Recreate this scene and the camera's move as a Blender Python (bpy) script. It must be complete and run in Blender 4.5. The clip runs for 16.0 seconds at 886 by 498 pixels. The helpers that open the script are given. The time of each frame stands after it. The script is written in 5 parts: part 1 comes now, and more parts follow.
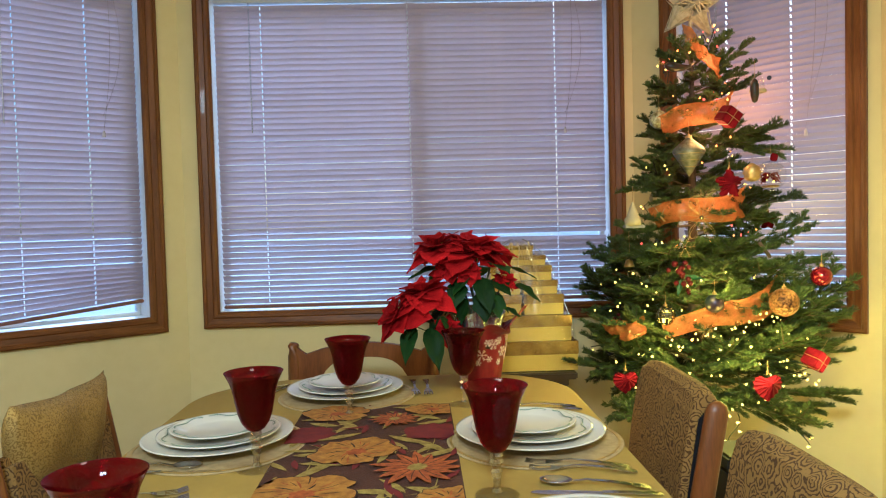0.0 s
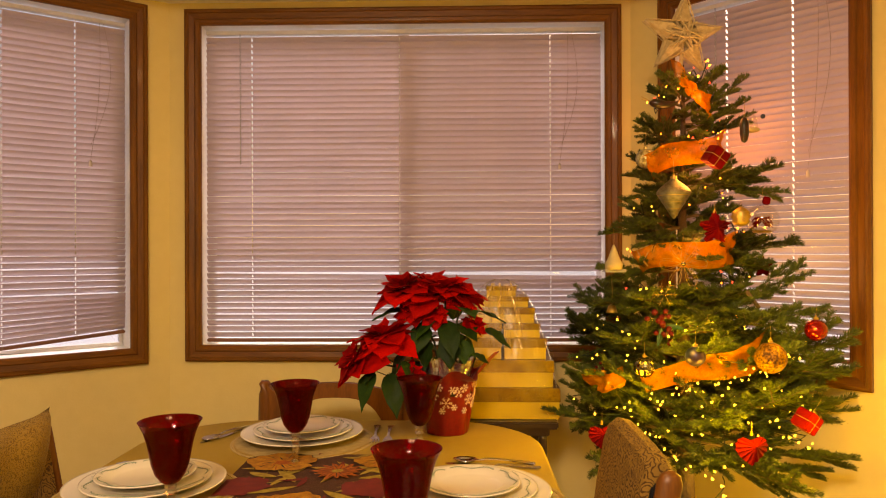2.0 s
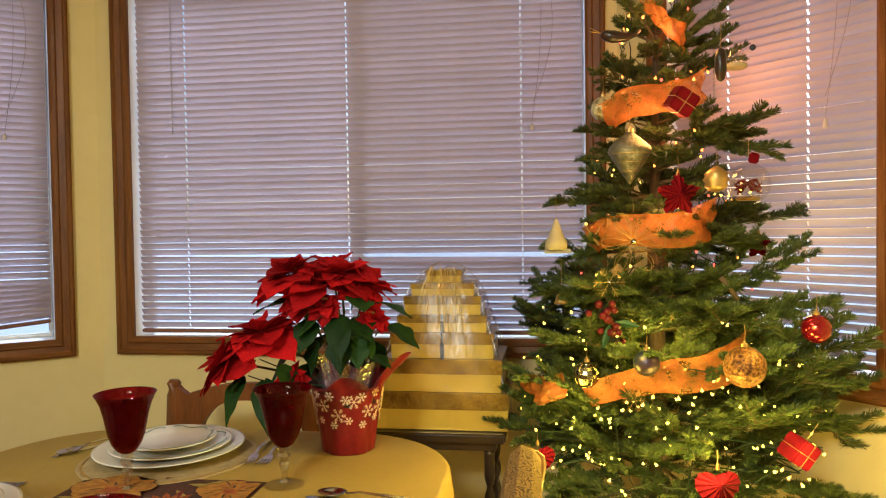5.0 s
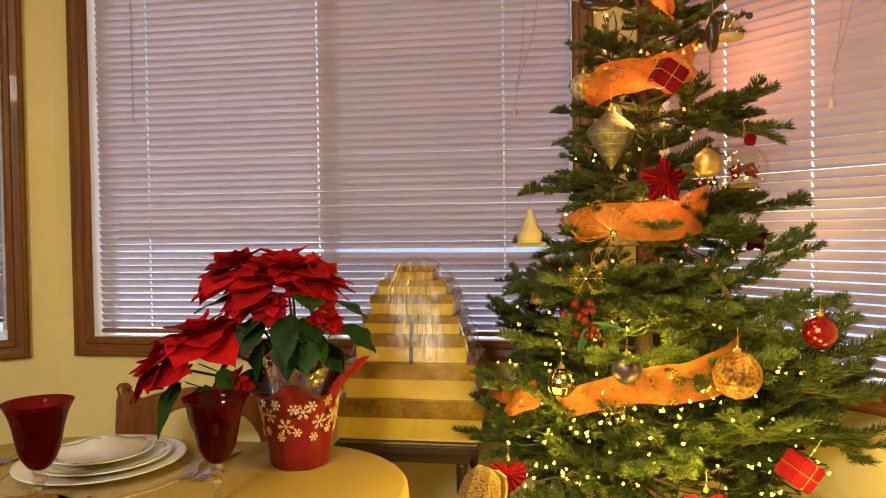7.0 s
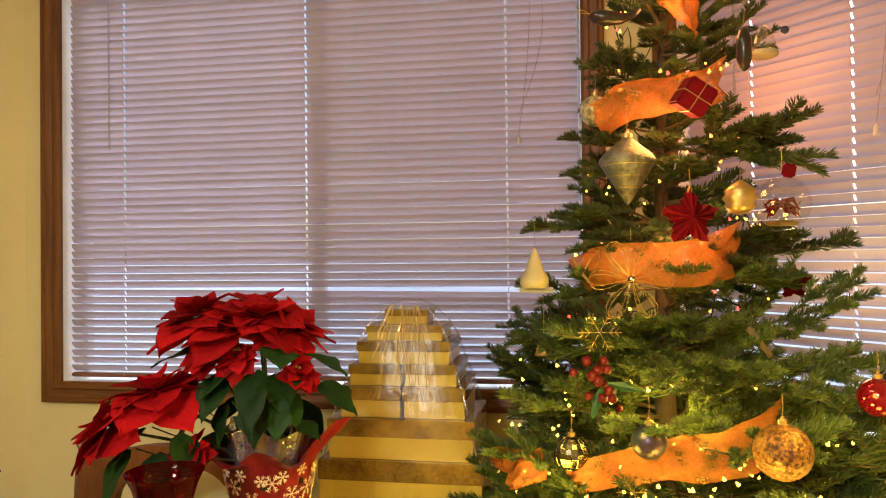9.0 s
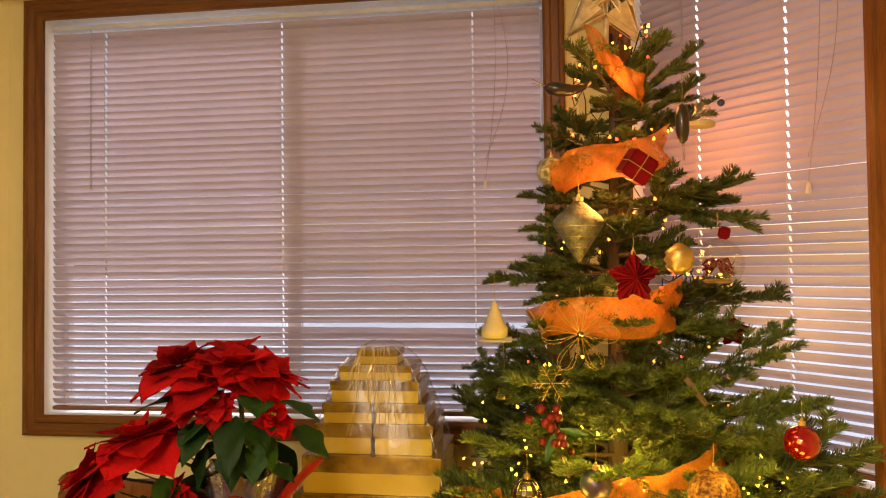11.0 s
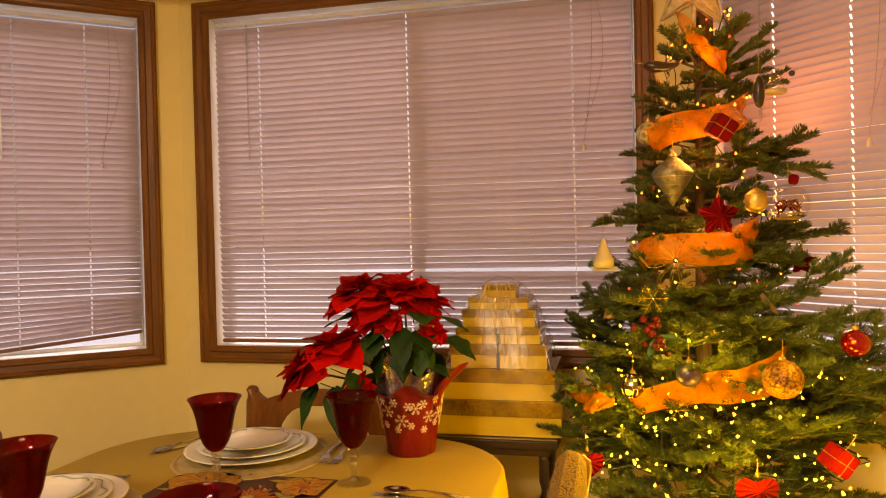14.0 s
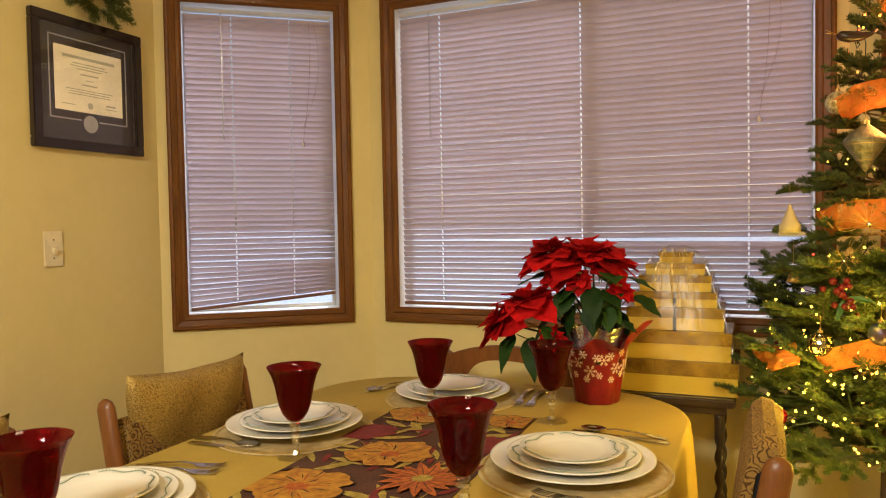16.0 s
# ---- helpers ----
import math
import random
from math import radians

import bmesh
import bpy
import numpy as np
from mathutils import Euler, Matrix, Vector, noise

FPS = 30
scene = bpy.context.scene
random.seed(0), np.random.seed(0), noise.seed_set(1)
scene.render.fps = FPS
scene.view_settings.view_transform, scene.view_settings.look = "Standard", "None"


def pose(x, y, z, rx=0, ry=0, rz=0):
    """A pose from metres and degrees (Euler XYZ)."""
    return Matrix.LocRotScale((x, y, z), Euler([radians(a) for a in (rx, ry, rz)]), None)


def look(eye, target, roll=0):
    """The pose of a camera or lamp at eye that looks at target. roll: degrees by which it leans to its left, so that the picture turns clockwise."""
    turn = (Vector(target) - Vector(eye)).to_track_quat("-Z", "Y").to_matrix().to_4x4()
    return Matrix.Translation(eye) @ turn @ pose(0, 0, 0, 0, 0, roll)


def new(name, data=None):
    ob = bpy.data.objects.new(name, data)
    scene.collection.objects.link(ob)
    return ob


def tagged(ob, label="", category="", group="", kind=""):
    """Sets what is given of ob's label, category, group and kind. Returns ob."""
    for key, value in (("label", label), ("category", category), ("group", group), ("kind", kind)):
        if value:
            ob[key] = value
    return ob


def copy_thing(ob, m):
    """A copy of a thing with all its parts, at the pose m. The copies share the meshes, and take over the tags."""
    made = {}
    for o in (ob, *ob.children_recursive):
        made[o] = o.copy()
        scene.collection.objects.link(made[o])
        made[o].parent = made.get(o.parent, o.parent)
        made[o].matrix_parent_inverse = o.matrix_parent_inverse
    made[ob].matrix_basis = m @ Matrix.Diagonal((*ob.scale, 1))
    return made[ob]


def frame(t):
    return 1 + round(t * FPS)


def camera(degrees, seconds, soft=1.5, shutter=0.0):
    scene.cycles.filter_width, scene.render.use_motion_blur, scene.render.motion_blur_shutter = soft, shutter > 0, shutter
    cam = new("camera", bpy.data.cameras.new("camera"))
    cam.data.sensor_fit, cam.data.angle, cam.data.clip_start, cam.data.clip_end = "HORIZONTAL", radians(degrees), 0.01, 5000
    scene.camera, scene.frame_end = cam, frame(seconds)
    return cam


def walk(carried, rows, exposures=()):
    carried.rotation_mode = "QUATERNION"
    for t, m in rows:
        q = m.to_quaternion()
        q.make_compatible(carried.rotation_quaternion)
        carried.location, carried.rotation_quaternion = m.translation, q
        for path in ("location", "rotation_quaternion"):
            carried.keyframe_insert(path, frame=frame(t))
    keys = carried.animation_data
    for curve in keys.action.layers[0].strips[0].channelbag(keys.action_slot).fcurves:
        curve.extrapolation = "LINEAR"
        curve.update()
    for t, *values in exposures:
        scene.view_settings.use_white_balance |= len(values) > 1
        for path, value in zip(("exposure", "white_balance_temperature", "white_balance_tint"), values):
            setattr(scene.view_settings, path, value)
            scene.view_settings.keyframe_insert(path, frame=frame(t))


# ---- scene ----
cam = camera(63.5, 16.0, soft=1.1)

PATH = [
    (0, (0.05, 0.214, 1.231), (0.116, 2.212, 1.156), -1.5),
    (0.5, (0.081, 0.21, 1.247), (0.133, 2.209, 1.192), -1.3),
    (1, (0.128, 0.213, 1.254), (0.15, 2.213, 1.219), -1.0),
    (1.5, (0.188, 0.252, 1.25), (0.179, 2.252, 1.238), -0.5),
    (2, (0.26, 0.299, 1.263), (0.208, 2.298, 1.266), -0.2),
    (2.5, (0.342, 0.351, 1.262), (0.247, 2.349, 1.273), 0.0),
    (3, (0.428, 0.403, 1.249), (0.281, 2.398, 1.251), -0.0),
    (3.5, (0.463, 0.491, 1.239), (0.284, 2.483, 1.228), -0.2),
    (4, (0.508, 0.581, 1.231), (0.298, 2.569, 1.211), -0.2),
    (4.5, (0.582, 0.656, 1.25), (0.338, 2.641, 1.205), -0.5),
    (4.7, (0.63, 0.682, 1.255), (0.361, 2.664, 1.203), -0.7),
    (6.8, (0.728, 0.857, 1.216), (0.422, 2.833, 1.173), -0.9),
    (7, (0.736, 0.885, 1.233), (0.432, 2.861, 1.182), -0.7),
    (7.5, (0.777, 0.951, 1.227), (0.46, 2.925, 1.187), -0.6),
    (8, (0.79, 0.989, 1.24), (0.456, 2.96, 1.218), -0.5),
    (8.5, (0.764, 1.034, 1.249), (0.425, 3.005, 1.247), -0.5),
    (9, (0.737, 1.067, 1.262), (0.411, 3.04, 1.285), -0.6),
    (9.5, (0.74, 1.061, 1.28), (0.429, 3.036, 1.334), -0.4),
    (9.7, (0.753, 1.053, 1.29), (0.448, 3.028, 1.356), -0.4),
    (11.8, (0.778, 0.897, 1.351), (0.544, 2.883, 1.38), -0.7),
    (12, (0.763, 0.873, 1.348), (0.536, 2.86, 1.371), -0.7),
    (12.5, (0.736, 0.81, 1.326), (0.497, 2.795, 1.339), -0.7),
    (13, (0.725, 0.747, 1.316), (0.446, 2.727, 1.314), -0.9),
    (13.5, (0.724, 0.661, 1.292), (0.359, 2.627, 1.272), -1.1),
    (14, (0.706, 0.588, 1.281), (0.251, 2.536, 1.255), -1.3),
    (14.5, (0.664, 0.519, 1.273), (0.116, 2.442, 1.235), -1.4),
    (15, (0.627, 0.447, 1.258), (0.002, 2.346, 1.211), -1.3),
    (15.5, (0.598, 0.408, 1.244), (-0.1, 2.282, 1.186), -1.4),
    (16, (0.601, 0.362, 1.241), (-0.189, 2.198, 1.173), -1.0),
]
EXPOSURES = [
    (0.0, -0.06, 3950, 2),
    (0.5, -0.10, 5600, 10),
    (1.0, -0.13, 6250, 10),
    (1.5, -0.14, 5200, 10),
    (2.0, -0.20, 7650, 26),
    (2.5, -0.16, 7800, 26),
    (3.0, -0.15, 5450, 10),
    (3.5, -0.14, 5550, 12),
    (4.0, -0.16, 7700, 26),
    (4.5, -0.10, 4750, 6),
    (7.0, -0.06, 5300, 10),
    (7.5, -0.06, 4850, 10),
    (8.0, -0.06, 3800, -2),
    (8.5, -0.06, 5500, 10),
    (9.0, -0.06, 5150, 10),
    (9.5, -0.11, 3750, -2),
    (12.0, -0.16, 7650, 26),
    (12.5, -0.16, 7900, 26),
    (13.0, -0.06, 5000, 10),
    (13.5, -0.16, 7450, 26),
    (14.0, -0.19, 7450, 26),
    (14.5, -0.12, 5650, 10),
    (15.0, -0.08, 6300, 13),
    (15.5, -0.16, 7750, 26),
    (16.0, -0.06, 5450, 10),
]
walk(cam, [(t, look(eye, target, roll)) for t, eye, target, roll in PATH], EXPOSURES)

# ---- world and lights ----
world = bpy.data.worlds.new("world")
scene.world = world
world.use_nodes = True
wn = world.node_tree.nodes
sky = wn.new("ShaderNodeTexSky")
sky.sky_type = 'NISHITA'
sky.sun_disc = False
sky.sun_elevation, sky.sun_rotation = radians(38), radians(20)
sky.air_density, sky.dust_density = 1.0, 3.0
wn["Background"].inputs[1].default_value = 0.15
world.node_tree.links.new(sky.outputs[0], wn["Background"].inputs[0])


def lamp(name, kind, energy, color, m, size=0.1):
    data = bpy.data.lights.new(name, kind)
    data.energy, data.color = energy, color
    if kind == 'SUN':
        data.angle = radians(size)
    elif kind == 'AREA':
        data.size = size
    else:
        data.shadow_soft_size = size
    ob = new(name, data)
    ob.matrix_world = m
    return ob


lamp("sun", 'SUN', 2.4, (1.0, 0.96, 0.92), look((0, 0, 0), (0.35, -1.0, -0.78)), 14)
lamp("ceiling_lamp_light", 'AREA', 7, (1.0, 0.74, 0.36), look((-0.05, 1.25, 2.33), (-0.05, 1.3, 0)), 0.30)
lamp("room_lamp_light", 'AREA', 98, (1.0, 0.84, 0.58), look((-0.10, -0.70, 2.33), (-0.2, -0.2, 0)), 0.5)
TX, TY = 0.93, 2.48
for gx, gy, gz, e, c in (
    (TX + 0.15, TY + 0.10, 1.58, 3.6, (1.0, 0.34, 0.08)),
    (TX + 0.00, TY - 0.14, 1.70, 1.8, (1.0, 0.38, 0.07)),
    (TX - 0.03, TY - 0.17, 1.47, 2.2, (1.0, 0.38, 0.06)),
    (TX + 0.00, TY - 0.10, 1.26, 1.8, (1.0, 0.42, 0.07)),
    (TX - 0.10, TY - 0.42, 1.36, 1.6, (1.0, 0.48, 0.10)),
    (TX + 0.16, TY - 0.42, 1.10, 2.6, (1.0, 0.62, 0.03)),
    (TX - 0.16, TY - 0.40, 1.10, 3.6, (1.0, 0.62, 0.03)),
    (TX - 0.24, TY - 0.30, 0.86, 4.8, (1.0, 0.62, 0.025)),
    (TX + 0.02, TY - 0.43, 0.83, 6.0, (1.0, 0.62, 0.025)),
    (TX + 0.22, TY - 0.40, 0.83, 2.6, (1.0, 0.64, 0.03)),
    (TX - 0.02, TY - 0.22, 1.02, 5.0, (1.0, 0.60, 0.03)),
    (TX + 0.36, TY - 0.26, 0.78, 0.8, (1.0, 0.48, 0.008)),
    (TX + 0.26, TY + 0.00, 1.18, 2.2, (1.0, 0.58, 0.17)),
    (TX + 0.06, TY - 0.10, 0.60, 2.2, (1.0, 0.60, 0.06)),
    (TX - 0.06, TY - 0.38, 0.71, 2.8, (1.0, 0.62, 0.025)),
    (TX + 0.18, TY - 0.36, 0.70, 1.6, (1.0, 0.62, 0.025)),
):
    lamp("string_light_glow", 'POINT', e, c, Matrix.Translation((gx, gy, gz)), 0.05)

# ---- materials ----


def mat(name, c1, c2=None, scale=8.0, rough=0.5, metal=0.0, bump=0.0, bscale=None, stretch=(1, 1, 1), random_tint=0.0,
        transmission=0.0, ior=1.45, translucent=0.0, coat=0.0, emission=0.0, fine=0.35, contrast=(0.35, 0.65), alpha=1.0):
    m = bpy.data.materials.new(name)
    m.use_nodes = True
    nt = m.node_tree
    n, l = nt.nodes, nt.links
    b = n["Principled BSDF"]
    b.inputs["Roughness"].default_value = rough
    b.inputs["Metallic"].default_value = metal
    b.inputs["IOR"].default_value = ior
    b.inputs["Transmission Weight"].default_value = transmission
    b.inputs["Coat Weight"].default_value = coat
    b.inputs["Alpha"].default_value = alpha
    c1 = (*c1, 1)
    c2 = (*c2, 1) if c2 else tuple(x * 0.82 for x in c1[:3]) + (1,)
    tc = n.new("ShaderNodeTexCoord")
    mp = n.new("ShaderNodeMapping")
    mp.inputs["Scale"].default_value = stretch
    l.new(tc.outputs["Object"], mp.inputs["Vector"])
    big, small = n.new("ShaderNodeTexNoise"), n.new("ShaderNodeTexNoise")
    big.inputs["Scale"].default_value, big.inputs["Detail"].default_value = scale, 4
    small.inputs["Scale"].default_value, small.inputs["Detail"].default_value = scale * 9, 3
    l.new(mp.outputs[0], big.inputs["Vector"])
    l.new(mp.outputs[0], small.inputs["Vector"])
    mx = n.new("ShaderNodeMix")
    mx.inputs["Factor"].default_value = fine
    l.new(big.outputs[0], mx.inputs["A"])
    l.new(small.outputs[0], mx.inputs["B"])
    ramp = n.new("ShaderNodeValToRGB")
    ramp.color_ramp.elements[0].position, ramp.color_ramp.elements[1].position = contrast
    ramp.color_ramp.elements[0].color, ramp.color_ramp.elements[1].color = c1, c2
    l.new(mx.outputs[0], ramp.inputs[0])
    col = ramp.outputs[0]
    if random_tint:
        oi = n.new("ShaderNodeObjectInfo")
        mr = n.new("ShaderNodeMapRange")
        mr.inputs["To Min"].default_value, mr.inputs["To Max"].default_value = 1 - random_tint, 1 + random_tint
        l.new(oi.outputs["Random"], mr.inputs["Value"])
        hs = n.new("ShaderNodeHueSaturation")
        l.new(mr.outputs[0], hs.inputs["Value"])
        l.new(col, hs.inputs["Color"])
        col = hs.outputs[0]
    l.new(col, b.inputs["Base Color"])
    if bump:
        bn = n.new("ShaderNodeTexNoise")
        bn.inputs["Scale"].default_value, bn.inputs["Detail"].default_value = bscale or scale * 6, 3
        l.new(mp.outputs[0], bn.inputs["Vector"])
        bp = n.new("ShaderNodeBump")
        bp.inputs["Strength"].default_value, bp.inputs["Distance"].default_value = bump, 0.004
        l.new(bn.outputs[0], bp.inputs["Height"])
        l.new(bp.outputs[0], b.inputs["Normal"])
    if emission:
        l.new(col, b.inputs["Emission Color"])
        b.inputs["Emission Strength"].default_value = emission
        m.cycles.emission_sampling = 'NONE'
    if translucent:
        tr, ms = n.new("ShaderNodeBsdfTranslucent"), n.new("ShaderNodeMixShader")
        l.new(col, tr.inputs["Color"])
        ms.inputs[0].default_value = translucent
        l.new(b.outputs[0], ms.inputs[1])
        l.new(tr.outputs[0], ms.inputs[2])
        l.new(ms.outputs[0], n["Material Output"].inputs["Surface"])
    return m


def paisley(name, light, dark, scale, rings, twist):
    """Woven upholstery: gold swirls ringed by dark lines, round scattered centres."""
    m = mat(name, light, dark, scale=scale, rough=0.85, bump=0.4, bscale=scale * 26)
    nt = m.node_tree
    n, l = nt.nodes, nt.links
    ramp = next(x for x in n if x.type == 'VALTORGB')
    tc = next(x for x in n if x.type == 'TEX_COORD')
    vo, no = n.new("ShaderNodeTexVoronoi"), n.new("ShaderNodeTexNoise")
    vo.inputs["Scale"].default_value = scale
    no.inputs["Scale"].default_value, no.inputs["Detail"].default_value = scale * 1.5, 3.5
    a, b, c, d = (n.new("ShaderNodeMath") for _ in range(4))
    a.operation, b.operation, c.operation, d.operation = 'MULTIPLY', 'MULTIPLY_ADD', 'SINE', 'MULTIPLY_ADD'
    a.inputs[1].default_value, b.inputs[1].default_value = rings, twist * 2.5
    d.inputs[1].default_value, d.inputs[2].default_value = 0.5, 0.5
    l.new(tc.outputs["Object"], vo.inputs["Vector"])
    l.new(tc.outputs["Object"], no.inputs["Vector"])
    l.new(vo.outputs["Distance"], a.inputs[0])
    l.new(no.outputs[0], b.inputs[0])
    l.new(a.outputs[0], b.inputs[2])
    l.new(b.outputs[0], c.inputs[0])
    l.new(c.outputs[0], d.inputs[0])
    l.new(d.outputs[0], ramp.inputs[0])
    ramp.color_ramp.elements[0].color, ramp.color_ramp.elements[1].color = (*dark, 1), (*light, 1)
    ramp.color_ramp.elements[0].position, ramp.color_ramp.elements[1].position = 0.16, 0.48
    return m


def thin_glass(name, color, gloss, rough=0.02, bump=0.0, bscale=20.0, flat=0.0):
    """Thin clear or tinted film: light passes straight through, with gloss that grows at grazing angles."""
    m = bpy.data.materials.new(name)
    m.use_nodes = True
    n, l = m.node_tree.nodes, m.node_tree.links
    n.remove(n["Principled BSDF"])
    tr, gl, mx, lw = n.new("ShaderNodeBsdfTransparent"), n.new("ShaderNodeBsdfGlossy"), n.new("ShaderNodeMixShader"), n.new("ShaderNodeFresnel")
    tr.inputs["Color"].default_value = (*color, 1)
    gl.inputs["Roughness"].default_value = rough
    lw.inputs["IOR"].default_value = gloss
    if bump:
        tc, bn, bp = n.new("ShaderNodeTexCoord"), n.new("ShaderNodeTexNoise"), n.new("ShaderNodeBump")
        bn.inputs["Scale"].default_value, bn.inputs["Detail"].default_value = bscale, 4
        bp.inputs["Strength"].default_value, bp.inputs["Distance"].default_value = bump, 0.01
        l.new(tc.outputs["Object"], bn.inputs["Vector"])
        l.new(bn.outputs[0], bp.inputs["Height"])
        l.new(bp.outputs[0], gl.inputs["Normal"])
        l.new(bp.outputs[0], lw.inputs["Normal"])
    if flat:
        mx.inputs[0].default_value = flat
    else:
        l.new(lw.outputs[0], mx.inputs[0])
    l.new(tr.outputs[0], mx.inputs[1])
    l.new(gl.outputs[0], mx.inputs[2])
    l.new(mx.outputs[0], n["Material Output"].inputs["Surface"])
    return m


WALL = mat("wall_paint", (0.665, 0.560, 0.255), (0.625, 0.520, 0.230), scale=3, rough=0.65, bump=0.12, bscale=160)
CEIL = mat("ceiling_paint", (0.78, 0.76, 0.70), scale=4, rough=0.9, bump=0.3, bscale=90)
FLOOR = mat("oak_floor", (0.28, 0.16, 0.07), (0.20, 0.11, 0.05), scale=5, rough=0.4, stretch=(8, 1, 1))
OAK_V = mat("oak_upright", (0.175, 0.066, 0.007), (0.085, 0.028, 0.003), scale=6, rough=0.42, stretch=(9, 9, 0.7), bump=0.1, coat=0.05)
OAK_H = mat("oak_level", (0.175, 0.066, 0.007), (0.085, 0.028, 0.003), scale=6, rough=0.42, stretch=(0.7, 0.7, 9), bump=0.1, coat=0.05)
for oak in (OAK_V, OAK_H):
    oak.node_tree.nodes["Principled BSDF"].inputs["Specular IOR Level"].default_value = 0.3
CHAIRWOOD = mat("chair_oak", (0.20, 0.070, 0.010), (0.11, 0.034, 0.005), scale=5, rough=0.38, stretch=(5, 5, 0.8), coat=0.12)
DARKWOOD = mat("dark_wood", (0.022, 0.015, 0.011), (0.035, 0.02, 0.013), scale=10, rough=0.3, coat=0.4)
TABLEWOOD = mat("table_wood", (0.25, 0.12, 0.045), scale=6, rough=0.4)
VINYL = mat("white_vinyl", (0.82, 0.82, 0.82), scale=5, rough=0.4)
SLAT = mat("blind_slat", (0.430, 0.355, 0.392), (0.400, 0.330, 0.365), scale=3, rough=0.45, translucent=0.25, random_tint=0.04)
# head rail: white and translucent in place of daylight leaking in above the slats
RAIL = mat("blind_rail", (0.86, 0.84, 0.82), scale=4, rough=0.45, translucent=0.5)
LOWRAIL = mat("blind_bottom_rail", (0.19, 0.085, 0.05), (0.15, 0.065, 0.04), scale=4, rough=0.45)
CORD = mat("blind_cord", (0.55, 0.48, 0.44), scale=20, rough=0.8)
LIFTCORD = mat("lift_cord_string", (0.30, 0.24, 0.21), scale=20, rough=0.8)
WAND = thin_glass("blind_wand", (0.93, 0.95, 0.98), 1.5, rough=0.25, flat=0.30)
GLASS = mat("window_glass", (1, 1, 1), (1, 1, 1), rough=0.0, transmission=1.0, ior=1.45)
SCREEN = mat("insect_screen", (0.25, 0.25, 0.26), scale=200, rough=0.8, alpha=0.17)
SNOW = mat("snow_ground", (0.85, 0.86, 0.88), (0.75, 0.76, 0.79), scale=0.6, rough=0.8)
CLOTH = mat("tablecloth_linen", (0.375, 0.255, 0.032), (0.33, 0.22, 0.026), scale=7, rough=0.75, bump=0.15, bscale=350)
RUNNER = mat("runner_cloth", (0.070, 0.024, 0.011), (0.040, 0.014, 0.008), scale=12, rough=0.8, bump=0.3, bscale=300)
P_ORANGE = mat("print_orange", (0.38, 0.098, 0.005), (0.17, 0.032, 0.003), scale=70, rough=0.8, fine=0.3)
P_GOLD = mat("print_gold", (0.42, 0.205, 0.009), (0.21, 0.078, 0.005), scale=55, rough=0.8, fine=0.3)
P_WINE = mat("print_wine", (0.15, 0.012, 0.010), (0.10, 0.008, 0.010), scale=40, rough=0.8)
P_LEAF = mat("print_leaf", (0.36, 0.27, 0.04), (0.17, 0.11, 0.012), scale=60, rough=0.8)
P_DARK = mat("print_dark", (0.04, 0.016, 0.010), scale=30, rough=0.8)
CHINA = mat("white_china", (0.74, 0.71, 0.63), (0.71, 0.68, 0.60), scale=4, rough=0.12, coat=0.4)
GARLAND = mat("plate_garland", (0.16, 0.23, 0.17), (0.26, 0.32, 0.25), scale=60, rough=0.2)
MATW = mat("placemat_weave", (0.46, 0.35, 0.16), (0.34, 0.25, 0.10), scale=60, rough=0.85, bump=0.5, bscale=400)
GOLDTRIM = mat("gold_trim", (0.45, 0.30, 0.06), scale=60, rough=0.45, metal=0.4)
REDGLASS = mat("ruby_glass", (0.36, 0.003, 0.009), (0.32, 0.003, 0.008), rough=0.015, transmission=0.95, ior=1.45)
rn, rl = REDGLASS.node_tree.nodes, REDGLASS.node_tree.links
rt, rm = rn.new("ShaderNodeBsdfTransparent"), rn.new("ShaderNodeMixShader")
rt.inputs["Color"].default_value = (0.42, 0.013, 0.022, 1)
rm.inputs[0].default_value = 0.5
rl.new(rn["Principled BSDF"].outputs[0], rm.inputs[1])
rl.new(rt.outputs[0], rm.inputs[2])
rl.new(rm.outputs[0], rn["Material Output"].inputs["Surface"])
CLEARGLASS = thin_glass("clear_glass", (0.95, 0.95, 0.94), 1.5, rough=0.06, flat=0.34)
FOOTGLASS = thin_glass("clear_foot_glass", (0.99, 0.99, 0.985), 1.5, rough=0.05, flat=0.06)
BUBBLE = thin_glass("bauble_glass", (0.96, 0.95, 0.94), 1.2, 0.03, 0.0, 20, 0.10)
STEEL = mat("cutlery_steel", (0.62, 0.60, 0.57), scale=30, rough=0.16, metal=1.0)
FABRIC = paisley("paisley_fabric", (0.27, 0.155, 0.026), (0.070, 0.031, 0.006), 30, 34, 10)
CUSHION = paisley("gold_print_fabric", (0.46, 0.31, 0.070), (0.24, 0.15, 0.030), 60, 14, 12)
CUSHION.node_tree.nodes["Principled BSDF"].inputs["Metallic"].default_value = 0.45
CUSHION.node_tree.nodes["Principled BSDF"].inputs["Roughness"].default_value = 0.42
REDFOIL = mat("red_foil", (0.20, 0.004, 0.007), (0.12, 0.003, 0.005), scale=14, rough=0.32, bump=0.5, bscale=28, coat=0.15)
SNOWFLAKE = mat("snowflake_print", (0.72, 0.56, 0.38), scale=30, rough=0.45)
SILVERFILM = mat("silver_film", (0.72, 0.72, 0.74), scale=30, rough=0.18, metal=0.9, bump=1.0, bscale=45)
BRACT = mat("poinsettia_bract", (0.43, 0.005, 0.003), (0.24, 0.003, 0.003), scale=24, rough=0.7, translucent=0.25, random_tint=0.4, bump=0.25, bscale=60)
BRACT.node_tree.nodes["Principled BSDF"].inputs["Specular IOR Level"].default_value = 0.1
